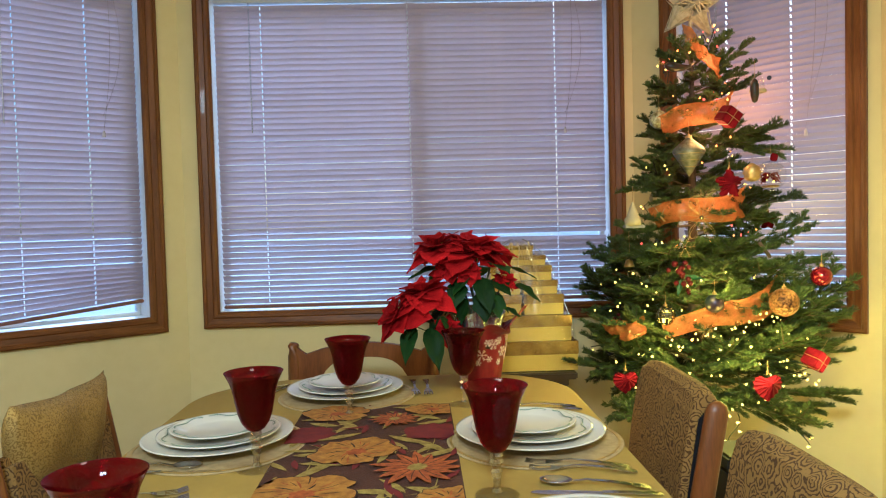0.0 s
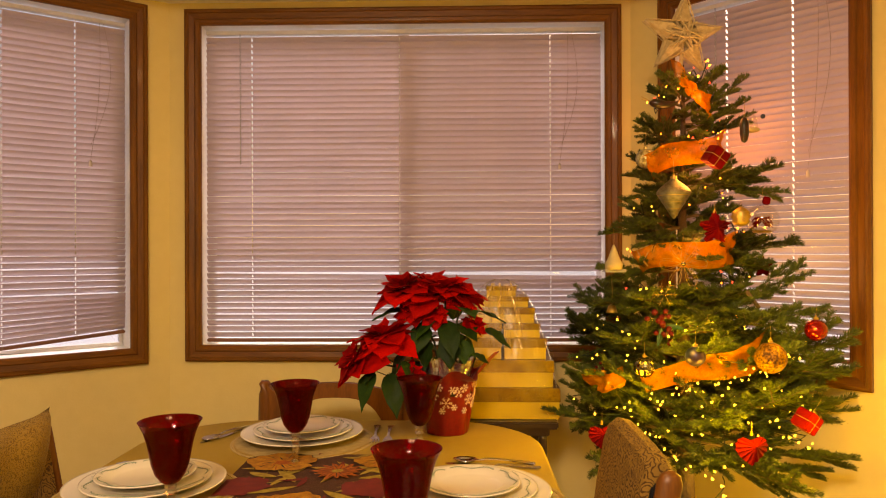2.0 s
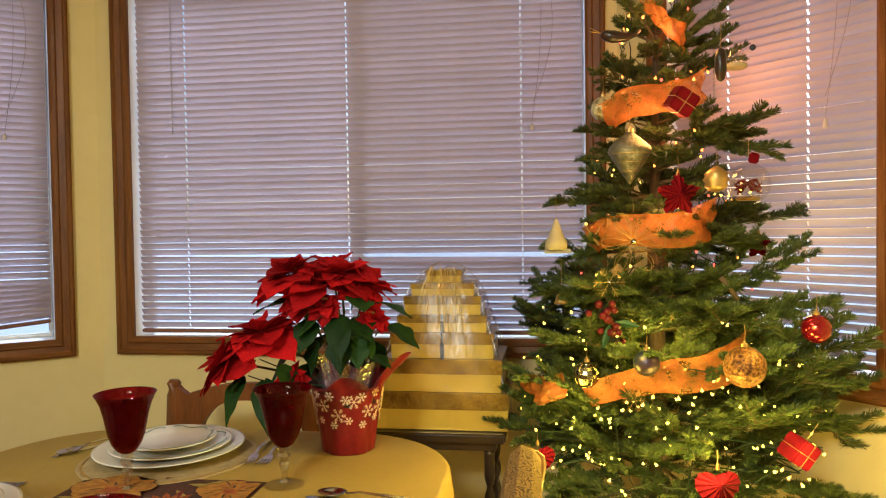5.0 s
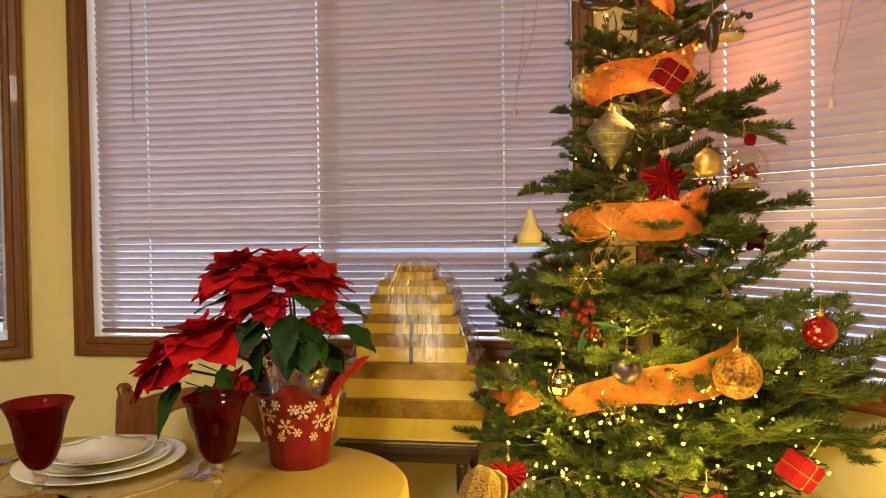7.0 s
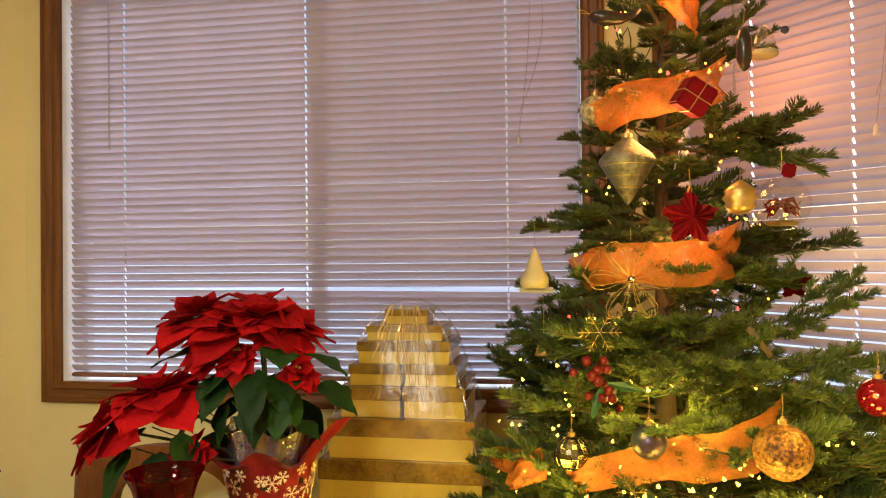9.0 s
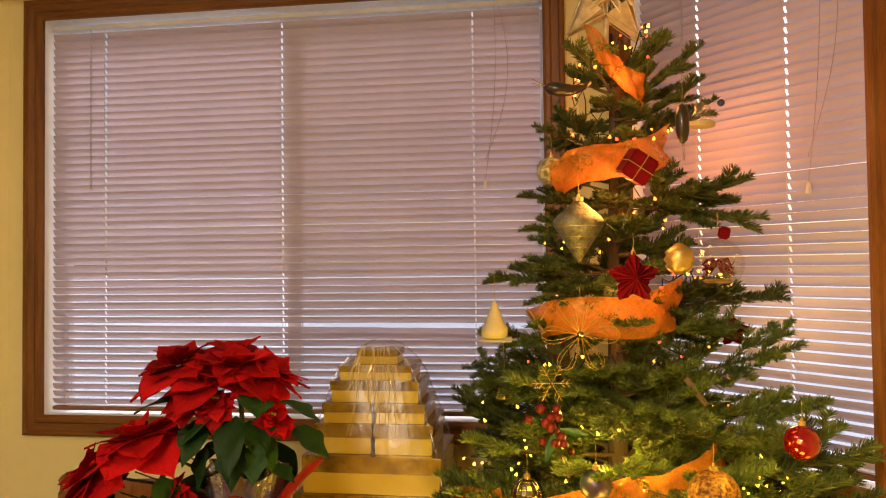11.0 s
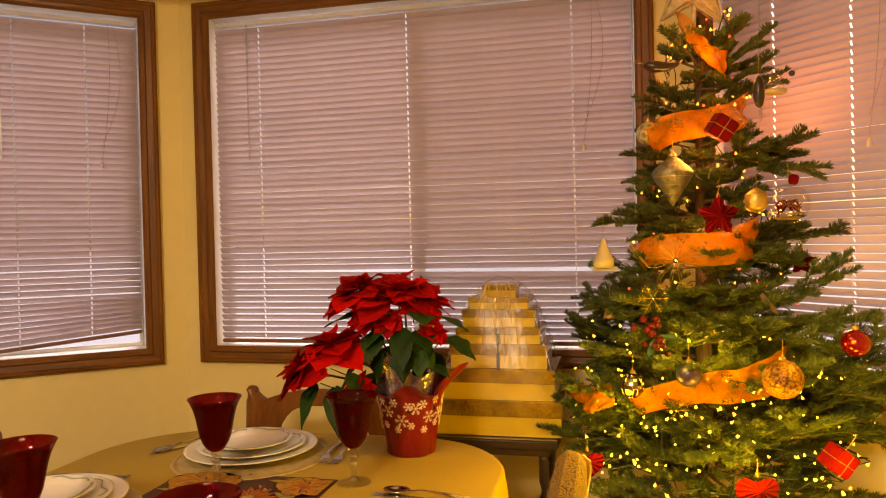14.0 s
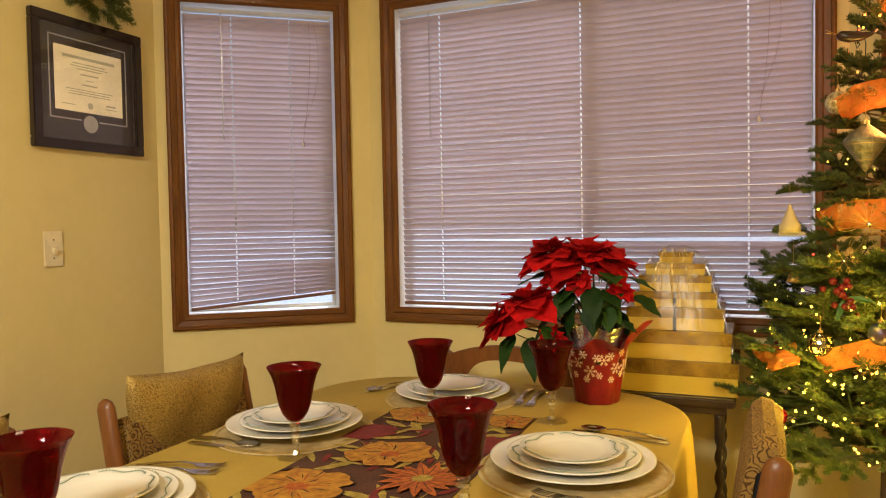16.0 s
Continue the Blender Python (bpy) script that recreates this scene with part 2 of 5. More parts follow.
PLANTLEAF = mat("poinsettia_leaf", (0.022, 0.054, 0.008), (0.012, 0.034, 0.006), scale=25, rough=0.5, random_tint=0.35, translucent=0.1, bump=0.3, bscale=60)
PLANTLEAF.node_tree.nodes["Principled BSDF"].inputs["Specular IOR Level"].default_value = 0.15
STEM = mat("plant_stem", (0.05, 0.055, 0.02), scale=30, rough=0.6)
SOIL = mat("potting_soil", (0.03, 0.02, 0.013), scale=60, rough=0.95, bump=0.8)
BOXGOLD = mat("box_gold_lid", (0.58, 0.39, 0.030), (0.20, 0.105, 0.010), scale=16, rough=0.22, metal=0.55, contrast=(0.36, 0.64), random_tint=0.12)
BOXCREAM = mat("box_cream", (0.66, 0.48, 0.045), (0.58, 0.41, 0.035), scale=9, rough=0.28, metal=0.2, random_tint=0.06)
CELLO = thin_glass("cellophane", (0.99, 0.99, 0.985), 1.2, 0.30, 0.5, 18, 0.05)
SILVERCREASE = thin_glass("film_crease", (0.97, 0.96, 0.93), 1.3, 0.25, 0.6, 40, 0.35)
CURL = mat("curling_ribbon", (0.72, 0.58, 0.26), (0.58, 0.42, 0.14), scale=60, rough=0.25, metal=0.5)
BARK = mat("fir_bark", (0.085, 0.055, 0.035), (0.05, 0.033, 0.02), scale=14, rough=0.9, bump=0.8, stretch=(2, 2, 0.7))
NEEDLE = mat("fir_needles", (0.104, 0.130, 0.017), (0.034, 0.058, 0.012), scale=30, rough=0.5, random_tint=0.45, translucent=0.22)
TWIG = mat("fir_twig", (0.12, 0.085, 0.04), scale=30, rough=0.8)
WIRE = mat("light_wire", (0.010, 0.022, 0.010), scale=30, rough=0.5)
BULB_Y = mat("bulb_warm", (1.0, 0.56, 0.035), (1.0, 0.62, 0.06), scale=2, rough=0.2, emission=5)
BULB_O = mat("bulb_orange", (1.0, 0.24, 0.02), (1.0, 0.30, 0.03), scale=2, rough=0.2, emission=4)
BULB_R = mat("bulb_red", (1.0, 0.06, 0.03), (1.0, 0.10, 0.04), scale=2, rough=0.2, emission=3.5)
RIBBON = mat("sheer_orange_ribbon", (0.90, 0.43, 0.028), (0.55, 0.19, 0.010), scale=34, rough=0.4, translucent=0.6, bump=0.3, bscale=60, contrast=(0.38, 0.66))
ribn, ribl = RIBBON.node_tree.nodes, RIBBON.node_tree.links
ribt, ribm, ribo = ribn.new("ShaderNodeBsdfTransparent"), ribn.new("ShaderNodeMixShader"), ribn["Material Output"]
ribt.inputs["Color"].default_value = (1.0, 0.80, 0.50, 1)
ribr = ribn.new("ShaderNodeMapRange")
ribr.inputs["From Min"].default_value, ribr.inputs["From Max"].default_value = 0.36, 0.64
ribr.inputs["To Min"].default_value, ribr.inputs["To Max"].default_value = 0.66, 0.14
ribl.new(next(x for x in ribn if x.type == 'TEX_NOISE').outputs[0], ribr.inputs["Value"])
ribl.new(ribr.outputs[0], ribm.inputs[0])
ribl.new(ribo.inputs["Surface"].links[0].from_socket, ribm.inputs[1])
ribl.new(ribt.outputs[0], ribm.inputs[2])
ribl.new(ribm.outputs[0], ribo.inputs["Surface"])
WICKER = mat("pale_wicker", (0.58, 0.49, 0.31), (0.38, 0.30, 0.16), scale=60, rough=0.6)
O_RED = mat("red_velvet", (0.15, 0.002, 0.004), (0.085, 0.0015, 0.003), scale=40, rough=0.8)
O_RED.node_tree.nodes["Principled BSDF"].inputs["Specular IOR Level"].default_value = 0.08
O_REDGLOSS = mat("red_gloss", (0.24, 0.004, 0.006), (0.20, 0.003, 0.005), scale=10, rough=0.08, metal=0.6, coat=0.5)
O_GOLD = mat("gold_metal", (0.50, 0.35, 0.10), (0.34, 0.22, 0.055), scale=60, rough=0.40, metal=0.8)
O_SILVER = mat("champagne_beads", (0.24, 0.235, 0.17), (0.10, 0.095, 0.05), scale=80, rough=0.32, metal=0.75, bump=0.8, bscale=300)
O_PEARL = mat("gold_lattice", (0.62, 0.56, 0.30), (0.22, 0.17, 0.06), scale=95, rough=0.3, metal=0.5, bump=0.8, bscale=260, contrast=(0.44, 0.56))
O_BLUE = mat("iridescent_ball", (0.010, 0.085, 0.115), (0.09, 0.014, 0.065), scale=16, rough=0.36, metal=0.6, fine=0.0, contrast=(0.1, 0.9))
O_GLITTER = mat("gold_glitter", (0.30, 0.135, 0.010), (0.055, 0.018, 0.003), scale=170, rough=0.45, metal=0.5, bump=1.0, bscale=150, contrast=(0.42, 0.58))
O_MIRROR = mat("mirror_tile", (0.25, 0.22, 0.14), scale=4, rough=0.18, metal=1.0)
O_DARK = mat("dark_green_glass", (0.008, 0.022, 0.012), (0.05, 0.006, 0.008), scale=70, rough=0.28, metal=0.2, coat=0.2)
FELT = mat("cream_felt", (0.40, 0.33, 0.19), scale=30, rough=0.9)
GREYFELT = mat("grey_felt", (0.30, 0.28, 0.26), scale=30, rough=0.9)
BLACKFRAME = mat("espresso_frame", (0.016, 0.010, 0.010), (0.024, 0.014, 0.013), scale=12, rough=0.25, coat=0.3)
MATBOARD = mat("black_mat_board", (0.022, 0.018, 0.022), (0.03, 0.025, 0.03), scale=12, rough=0.5)
SILVERLINE = mat("silver_fillet", (0.45, 0.43, 0.42), scale=40, rough=0.35, metal=0.6)
PAPER = mat("certificate_paper", (0.74, 0.66, 0.52), scale=8, rough=0.8)
INK = mat("pale_ink", (0.36, 0.34, 0.27), scale=40, rough=0.8)
PLATE_P = mat("switch_plastic", (0.80, 0.70, 0.46), scale=5, rough=0.35)
BERRY = mat("red_berry", (0.055, 0.001, 0.003), scale=30, rough=0.5)
BERRY.node_tree.nodes["Principled BSDF"].inputs["Specular IOR Level"].default_value = 0.2
LEAFG = mat("holly_leaf", (0.02, 0.085, 0.03), scale=30, rough=0.5)
BLACKPL = mat("black_plastic", (0.010, 0.010, 0.012), scale=10, rough=0.5)

# ---- builders ----


def thing(name, label, category, loc=(0, 0, 0), rz=0.0, group="", kind=""):
    ob = new(name)
    ob.empty_display_size = 0.05
    ob.matrix_world = pose(*loc, 0, 0, rz)
    return tagged(ob, label, category, group, kind)


def part(name, bm, material, parent, label="", smooth=False):
    me = bpy.data.meshes.new(name)
    bmesh.ops.recalc_face_normals(bm, faces=bm.faces)
    bm.to_mesh(me)
    bm.free()
    me.materials.append(material)
    if smooth:
        me.polygons.foreach_set("use_smooth", [True] * len(me.polygons))
    ob = new(name, me)
    if parent:
        ob.parent = parent
    return tagged(ob, label)


def shared(name, me, parent, m):
    ob = new(name, me)
    ob.parent = parent
    ob.matrix_basis = m
    return ob


def box(bm, a, b, bevel=0.0, m=None):
    c = [(x + y) / 2 for x, y in zip(a, b)]
    s = [abs(y - x) for x, y in zip(a, b)]
    mm = Matrix.Translation(c) @ Matrix.Diagonal((*s, 1))
    vs = bmesh.ops.create_cube(bm, size=1, matrix=(m @ mm) if m else mm)["verts"]
    if bevel:
        es = list({e for v in vs for e in v.link_edges})
        bmesh.ops.bevel(bm, geom=es, offset=bevel, segments=2, affect='EDGES')
    return bm


def lathe(bm, prof, seg=32, m=Matrix(), caps=True):
    rings = []
    for r, z in prof:
        rings.append([bm.verts.new(m @ Vector((r * math.cos(2 * math.pi * i / seg), r * math.sin(2 * math.pi * i / seg), z))) for i in range(seg)])
    for a, b in zip(rings, rings[1:]):
        for i in range(seg):
            bm.faces.new((a[i], a[(i + 1) % seg], b[(i + 1) % seg], b[i]))
    if caps:
        for rg in (rings[0], rings[-1]):
            if len(rg) > 2:
                bm.faces.new(rg)
    return bm


def tube(bm, pts, r, seg=6):
    pts = [Vector(p) for p in pts]
    rings = []
    for i, p in enumerate(pts):
        d = (pts[min(i + 1, len(pts) - 1)] - pts[max(i - 1, 0)]).normalized()
        q = d.to_track_quat('Z', 'Y')
        rr = r[i] if isinstance(r, (list, tuple)) else r
        rings.append([bm.verts.new(p + q @ Vector((rr * math.cos(2 * math.pi * k / seg), rr * math.sin(2 * math.pi * k / seg), 0))) for k in range(seg)])
    for a, b in zip(rings, rings[1:]):
        for k in range(seg):
            bm.faces.new((a[k], a[(k + 1) % seg], b[(k + 1) % seg], b[k]))
    bm.faces.new(rings[0])
    bm.faces.new(rings[-1])
    return bm


def ball(bm, c, r, sub=2, squash=(1, 1, 1)):
    bmesh.ops.create_icosphere(bm, subdivisions=sub, radius=r, matrix=Matrix.Translation(c) @ Matrix.Diagonal((*squash, 1)))
    return bm


def prism(bm, outline, z0, z1):
    """A flat outline raised from z0 to z1."""
    lo = [bm.verts.new((x, y, z0)) for x, y in outline]
    hi = [bm.verts.new((x, y, z1)) for x, y in outline]
    k = len(outline)
    for i in range(k):
        bm.faces.new((lo[i], lo[(i + 1) % k], hi[(i + 1) % k], hi[i]))
    bm.faces.new(hi)
    bm.faces.new(list(reversed(lo)))
    return bm


B = bmesh.new

# ---- setting ----
P0, P1, P2, P3 = Vector((-1.475, 2.45)), Vector((-0.84, 2.972)), Vector((0.89, 2.975)), Vector((1.47, 2.365))
CEIL_Z, BACK_Y, THICK = 2.42, -1.6, 0.15
Z0, Z1, CAS = 0.849, 2.170, 0.060


def along(a, b, inside):
    """A frame on the wall from a to b: x along it, y out of the room, z up."""
    d = (b - a).normalized()
    nrm = Vector((-d.y, d.x))
    if nrm.dot(inside - a) > 0:
        nrm = -nrm
    m = Matrix(((d.x, nrm.x, 0, a.x), (d.y, nrm.y, 0, a.y), (0, 0, 1, 0), (0, 0, 0, 1)))
    return m, (b - a).length


INSIDE = Vector((0, 1))


def wall(name, a, b, opening=None, pad0=0.0, pad1=0.0):
    m, length = along(a, b, INSIDE)
    bm = B()
    x0, x1 = -pad0, length + pad1
    if opening:
        s0, s1, z0, z1 = opening
        box(bm, (x0, 0, 0), (s0, THICK, CEIL_Z), 0, m)
        box(bm, (s1, 0, 0), (x1, THICK, CEIL_Z), 0, m)
        box(bm, (s0, 0, 0), (s1, THICK, z0), 0, m)
        box(bm, (s0, 0, z1), (s1, THICK, CEIL_Z), 0, m)
    else:
        box(bm, (x0, 0, 0), (x1, THICK, CEIL_Z), 0, m)
    return tagged(part(name, bm, WALL, None), "cream painted plaster wall, smooth and slightly worn", "wall", kind="structure")


def slat_mesh(name, length, cords):
    """One curved slat with route holes at the cords."""
    bm = B()
    w, tilt, sag, n = 0.0254, radians(55), 0.0028, 6
    cuts = [0.0]
    for c in cords:
        cuts += [c - 0.0024, c + 0.0024]
    cuts.append(length)
    cols = []
    for x in cuts:
        col = []
        for j in range(n + 1):
            u = j / n - 0.5
            p, q = u * w, sag * (1 - 4 * u * u)
            col.append(bm.verts.new((x, -p * math.cos(tilt) - q * math.sin(tilt), p * math.sin(tilt) - q * math.cos(tilt))))
        cols.append(col)
    for i in range(len(cuts) - 1):
        hole = i % 2 == 1
        for j in range(n):
            if hole and j in (2, 3, 4):
                continue
            bm.faces.new((cols[i][j], cols[i + 1][j], cols[i + 1][j + 1], cols[i][j + 1]))
    me = bpy.data.meshes.new(name)
    bm.to_mesh(me)
    bm.free()
    me.materials.append(SLAT)
    me.polygons.foreach_set("use_smooth", [True] * len(me.polygons))
    return me


def window(tag, a, b, s0, s1, cords, mullion=False, droop=0.0, hang=0.0, label=""):
    """Casing, jamb liner, sash, panes and a closed mini blind; s0 and s1 are the casing's outer edges along the wall."""
    m, _ = along(a, b, INSIDE)
    win = tagged(new(f"window_{tag}"), label, "window", kind="structure")
    win.matrix_world = m
    i0, i1, j0, j1 = s0 + CAS, s1 - CAS, Z0 + CAS, Z1 - CAS

    def moulding(name, horizontal, lo, hi, at, flip):
        # stepped casing profile, mitred at both ends
        prof = [(0.0, 0.0), (0.0, -0.017), (0.006, -0.021), (0.014, -0.021), (0.017, -0.017), (0.036, -0.013), (0.041, -0.017), (0.052, -0.016), (CAS, -0.010), (CAS, 0.0)]
        bm = B()
        ends = []
        for e, s in ((lo, 1), (hi, -1)):
            ring = []
            for u, y in prof:
                along_p, across = e + s * u, at + flip * u
                ring.append(bm.verts.new((along_p, y, across) if horizontal else (across, y, along_p)))
            ends.append(ring)
        k = len(prof)
        for i in range(k):
            bm.faces.new((ends[0][i], ends[0][(i + 1) % k], ends[1][(i + 1) % k], ends[1][i]))
        bm.faces.new(ends[0])
        bm.faces.new(ends[1])
        part(name, bm, OAK_H if horizontal else OAK_V, win, "varnished oak casing")
    moulding("casing", True, s0, s1, Z0, 1)
    moulding("casing", True, s0, s1, Z1, -1)
    moulding("casing", False, Z0, Z1, s0, 1)
    moulding("casing", False, Z0, Z1, s1, -1)
    for nm, p, q in (("jamb", (i0 - 0.004, 0.0, j0), (i0, 0.14, j1)), ("jamb", (i1, 0.0, j0), (i1 + 0.004, 0.14, j1)),
                     ("head", (i0, 0.0, j1), (i1, 0.14, j1 + 0.004)), ("sill", (i0, 0.0, j0 - 0.004), (i1, 0.14, j0))):
        part(nm, box(B(), p, q), VINYL, win, "white vinyl liner")
    # sash frame and panes
    f = 0.014
    for p, q in (((i0, 0.09, j0), (i1, 0.125, j0 + f)), ((i0, 0.09, j1 - 0.006), (i1, 0.125, j1)),
                 ((i0, 0.09, j0 + f), (i0 + f, 0.125, j1 - f)), ((i1 - f, 0.09, j0 + f), (i1, 0.125, j1 - f))):
        part("window_frame", box(B(), p, q, 0.004), VINYL, win, "white vinyl sash")
    mid = (i0 + i1) / 2
    spans = [(i0 + f, mid - 0.02), (mid + 0.02, i1 - f)] if mullion else [(i0 + f, i1 - f)]
    if mullion:
        part("mullion", box(B(), (mid - 0.02, 0.088, j0 + f), (mid + 0.02, 0.127, j1 - 0.006), 0.004), VINYL, win, "white vinyl meeting stile")
        sc = part("insect_screen", box(B(), (mid, 0.131, j0 + f), (i1 - f, 0.1325, j1 - f)), SCREEN, win, "grey insect mesh")
    for p, q in spans:
        pane = part("pane", box(B(), (p, 0.106, j0 + f), (q, 0.110, j1 - f)), GLASS, win)
        pane.visible_shadow = False
    # the blind is a thing of its own
    bl = thing("mini_blind", "closed mauve mini blind, its bottom rail hanging askew" if droop else "closed pale mauve mini blind with thin slats", "blind")
    bl.matrix_world = m @ Matrix.Translation((i0 + 0.008, 0.034, 0))
    length = i1 - i0 - 0.016
    part("head_rail", box(B(), (0, -0.014, j1 - 0.026), (length, 0.014, j1 - 0.012), 0.002), RAIL, bl, "head rail, pale and translucent to look lit through by daylight")
    top, pitch = j1 - 0.046, 0.0224
    bottom = j0 + 0.030
    count = int((top - bottom) / pitch)
    me = slat_mesh("slat", length, [c * length for c in cords])
    last = top
    for k in range(count + 1):
        z = top - k * pitch
        near = max(0.0, (k - count + 7) / 7.0)
        lift = droop * near
        wob = random.uniform(-0.0006, 0.0006)
        ajar, loose = (4.0, 2.2) if 0.92 < z < 1.22 else (0.0, 0.6)
        if mullion and abs(z - 1.158) < pitch / 2:
            # one slat hangs low at one end and leaves a wide gap
            wob, lift = 0.0, -0.012
        if mullion and abs(z - 1.158 + pitch) < pitch / 2:
            lift = -0.004
        shared("slat", me, bl, Matrix.Translation((0, random.uniform(-0.0005, 0.0005), z + wob)) @ pose(0, 0, 0, ajar + random.uniform(-loose, loose), -math.degrees(math.atan2(lift, length)), 0))
        last = z
    zb = last - 0.020
    rail = part("bottom_rail", box(B(), (0, -0.011, -0.006), (length, 0.011, 0.006), 0.003), LOWRAIL, bl, "brown bottom rail")
    rail.matrix_basis = Matrix.Translation((0, 0, zb)) @ pose(0, 0, 0, 0, -math.degrees(math.atan2(droop, length)), 0)
    for c in cords:
        for dy in (-0.0135, 0.0135):
            part("ladder_cord", tube(B(), [(c * length, dy, j1 - 0.03), (c * length, dy, zb + droop * c)], 0.0006, 4), CORD, bl)
    # lift cords hang in a loop near one end, the wand at the other
    x = length * (0.915 if mullion else 0.842)
    for dx, bend, low in ((0.0, 0.006, 0.49 + hang), (0.014, 0.035, 0.44 + hang)):
        pts = [(x + dx * (1 - s) + bend * math.sin(math.pi * s) - 0.03 * s * s, -0.019, j1 - 0.03 - low * s) for s in [i / 14 for i in range(15)]]
        part("lift_cord", tube(B(), pts, 0.0006, 5), LIFTCORD, bl, "thin hanging pull cord")
    part("tassel", lathe(B(), [(0.002, 0.022), (0.005, 0.014), (0.0065, 0.0), (0.004, -0.002)], 10, Matrix.Translation((x - 0.03, -0.019, j1 - 0.545 - hang))), CORD, bl, "small plastic cord tassel")
    xw = length * (0.090 if mullion else 0.245)
    part("tilt_wand", tube(B(), [(xw, -0.02, j1 - 0.03), (xw, -0.02, j1 - 0.52)], 0.0035, 6), WAND, bl, "clear plastic tilt wand")
    return win


wall("wall_west", Vector((P0.x, BACK_Y)), P0, pad0=0.15, pad1=0.02)
wall("wall_northwest", P0, P1, (0.037 + 0.055, 0.739 - 0.055, Z0 + 0.055, Z1 - 0.055))
wall("wall_north", P1, P2, (0.063 + 0.055, 1.693 - 0.055, Z0 + 0.055, Z1 - 0.055))
wall("wall_northeast", P2, P3, (0.122 + 0.055, 0.805 - 0.055, Z0 + 0.055, Z1 - 0.055))
wall("wall_east", P3, Vector((P3.x, BACK_Y)), pad0=0.02, pad1=0.15)
wall("wall_south", Vector((P3.x, BACK_Y)), Vector((P0.x, BACK_Y)))
rim = [(P0.x - 0.15, BACK_Y - 0.15), (P3.x + 0.15, BACK_Y - 0.15), (P3.x + 0.15, P3.y + 0.06), (P2.x + 0.07, P2.y + 0.15), (P1.x - 0.07, P1.y + 0.15), (P0.x - 0.15, P0.y + 0.06)]
tagged(part("ceiling", prism(B(), rim, CEIL_Z, CEIL_Z + 0.12), CEIL, None), "white textured ceiling", "ceiling", kind="structure")
bay = [(P0.x, P0.y), (P1.x, P1.y), (P2.x, P2.y), (P3.x, P3.y)]
tagged(part("ceiling_bay", prism(B(), bay, 2.197, CEIL_Z - 0.001), CEIL, None), "white dropped ceiling over the bay window", "ceiling", kind="structure")
tagged(part("floor", prism(B(), rim, -0.12, 0.0), FLOOR, None), "brown oak floor", "floor", kind="structure")
tagged(part("ground", box(B(), (-300, -300, -0.75), (300, 300, -0.70)), SNOW, None), "snow covered ground outside", "ground", kind="structure")

window("left", P0, P1, 0.037, 0.739, (0.311, 0.707), droop=0.045, label="bay window with varnished oak casing and white sash")
window("middle", P1, P2, 0.063, 1.693, (0.1165, 0.4926, 0.873), mullion=True, label="wide sliding window with varnished oak casing")
window("right", P2, P3, 0.122, 0.805, (0.302, 0.697), hang=0.08, label="bay window with varnished oak casing behind the tree")

# ---- dining table and cloth ----
CX, CY, HX, HY, TOP = -0.06, 1.52, 0.525, 0.90, 0.760


def rounded(hx, hy, r, n=10, cx=CX, cy=CY):
    out = []
    for k, (sx, sy) in enumerate(((1, 1), (-1, 1), (-1, -1), (1, -1))):
        for i in range(n + 1):
            a = math.pi / 2 * (k + i / n)
            out.append((cx + sx * (hx - r) + r * math.cos(a), cy + sy * (hy - r) + r * math.sin(a)))
    return out


table = thing("dining_table", "oak dining table with rounded corners under a gold cloth", "table", (0, 0, 0))
part("tabletop", prism(B(), rounded(HX - 0.012, HY - 0.012, 0.27), TOP - 0.032, TOP - 0.004), TABLEWOOD, table)
for sx in (-1, 1):
    for sy in (-1, 1):
        x, y = CX + sx * 0.38, CY + sy * 0.70
        part("leg", lathe(B(), [(0.022, 0), (0.03, 0.06), (0.025, 0.25), (0.038, 0.45), (0.03, 0.55), (0.042, TOP - 0.032)], 16, Matrix.Translation((x, y, 0))), TABLEWOOD, table, smooth=True)
cloth = thing("tablecloth", "golden linen tablecloth hanging over a rounded table", "tablecloth")
bm = B()
rings = []
base = rounded(HX, HY, 0.28, 24)
for k, (off, z) in enumerate(((-0.010, TOP), (-0.002, TOP - 0.002), (0.004, TOP - 0.008), (0.006, TOP - 0.05), (0.010, TOP - 0.14), (0.014, TOP - 0.25))):
    ring = []
    for i, (x, y) in enumerate(base):
        d = Vector((x - CX, y - CY)).normalized()
        wave = (0.012 * math.sin(i * 0.9) + 0.008 * math.sin(i * 0.37 + 1)) * max(0, k - 2) / 3
        ring.append(bm.verts.new((x + d.x * (off + wave), y + d.y * (off + wave), z)))
    rings.append(ring)
for a, b in zip(rings, rings[1:]):
    for i in range(len(a)):
        bm.faces.new((a[i], a[(i + 1) % len(a)], b[(i + 1) % len(a)], b[i]))
bm.faces.new(rings[0])
part("cloth_sheet", bm, CLOTH, cloth, smooth=True)

RX0, RX1, RY0, RY1 = -0.255, 0.118, 0.66, 2.05
runner = thing("table_runner", "brown table runner printed with orange and gold flowers", "table runner")
part("runner_cloth", box(B(), (RX0, RY0, TOP), (RX1, RY1, TOP + 0.0025), 0.001), RUNNER, runner)
LAYER = [TOP + 0.0029]


def printed(name, outline, material):
    LAYER[0] += 0.000012
    pts = [(min(max(x, RX0 + 0.003), RX1 - 0.003), min(max(y, RY0 + 0.003), RY1 - 0.003)) for x, y in outline]
    bm = B()
    bm.faces.new([bm.verts.new((x, y, LAYER[0])) for x, y in pts])
    bmesh.ops.triangulate(bm, faces=bm.faces)
    part(name, bm, material, runner)


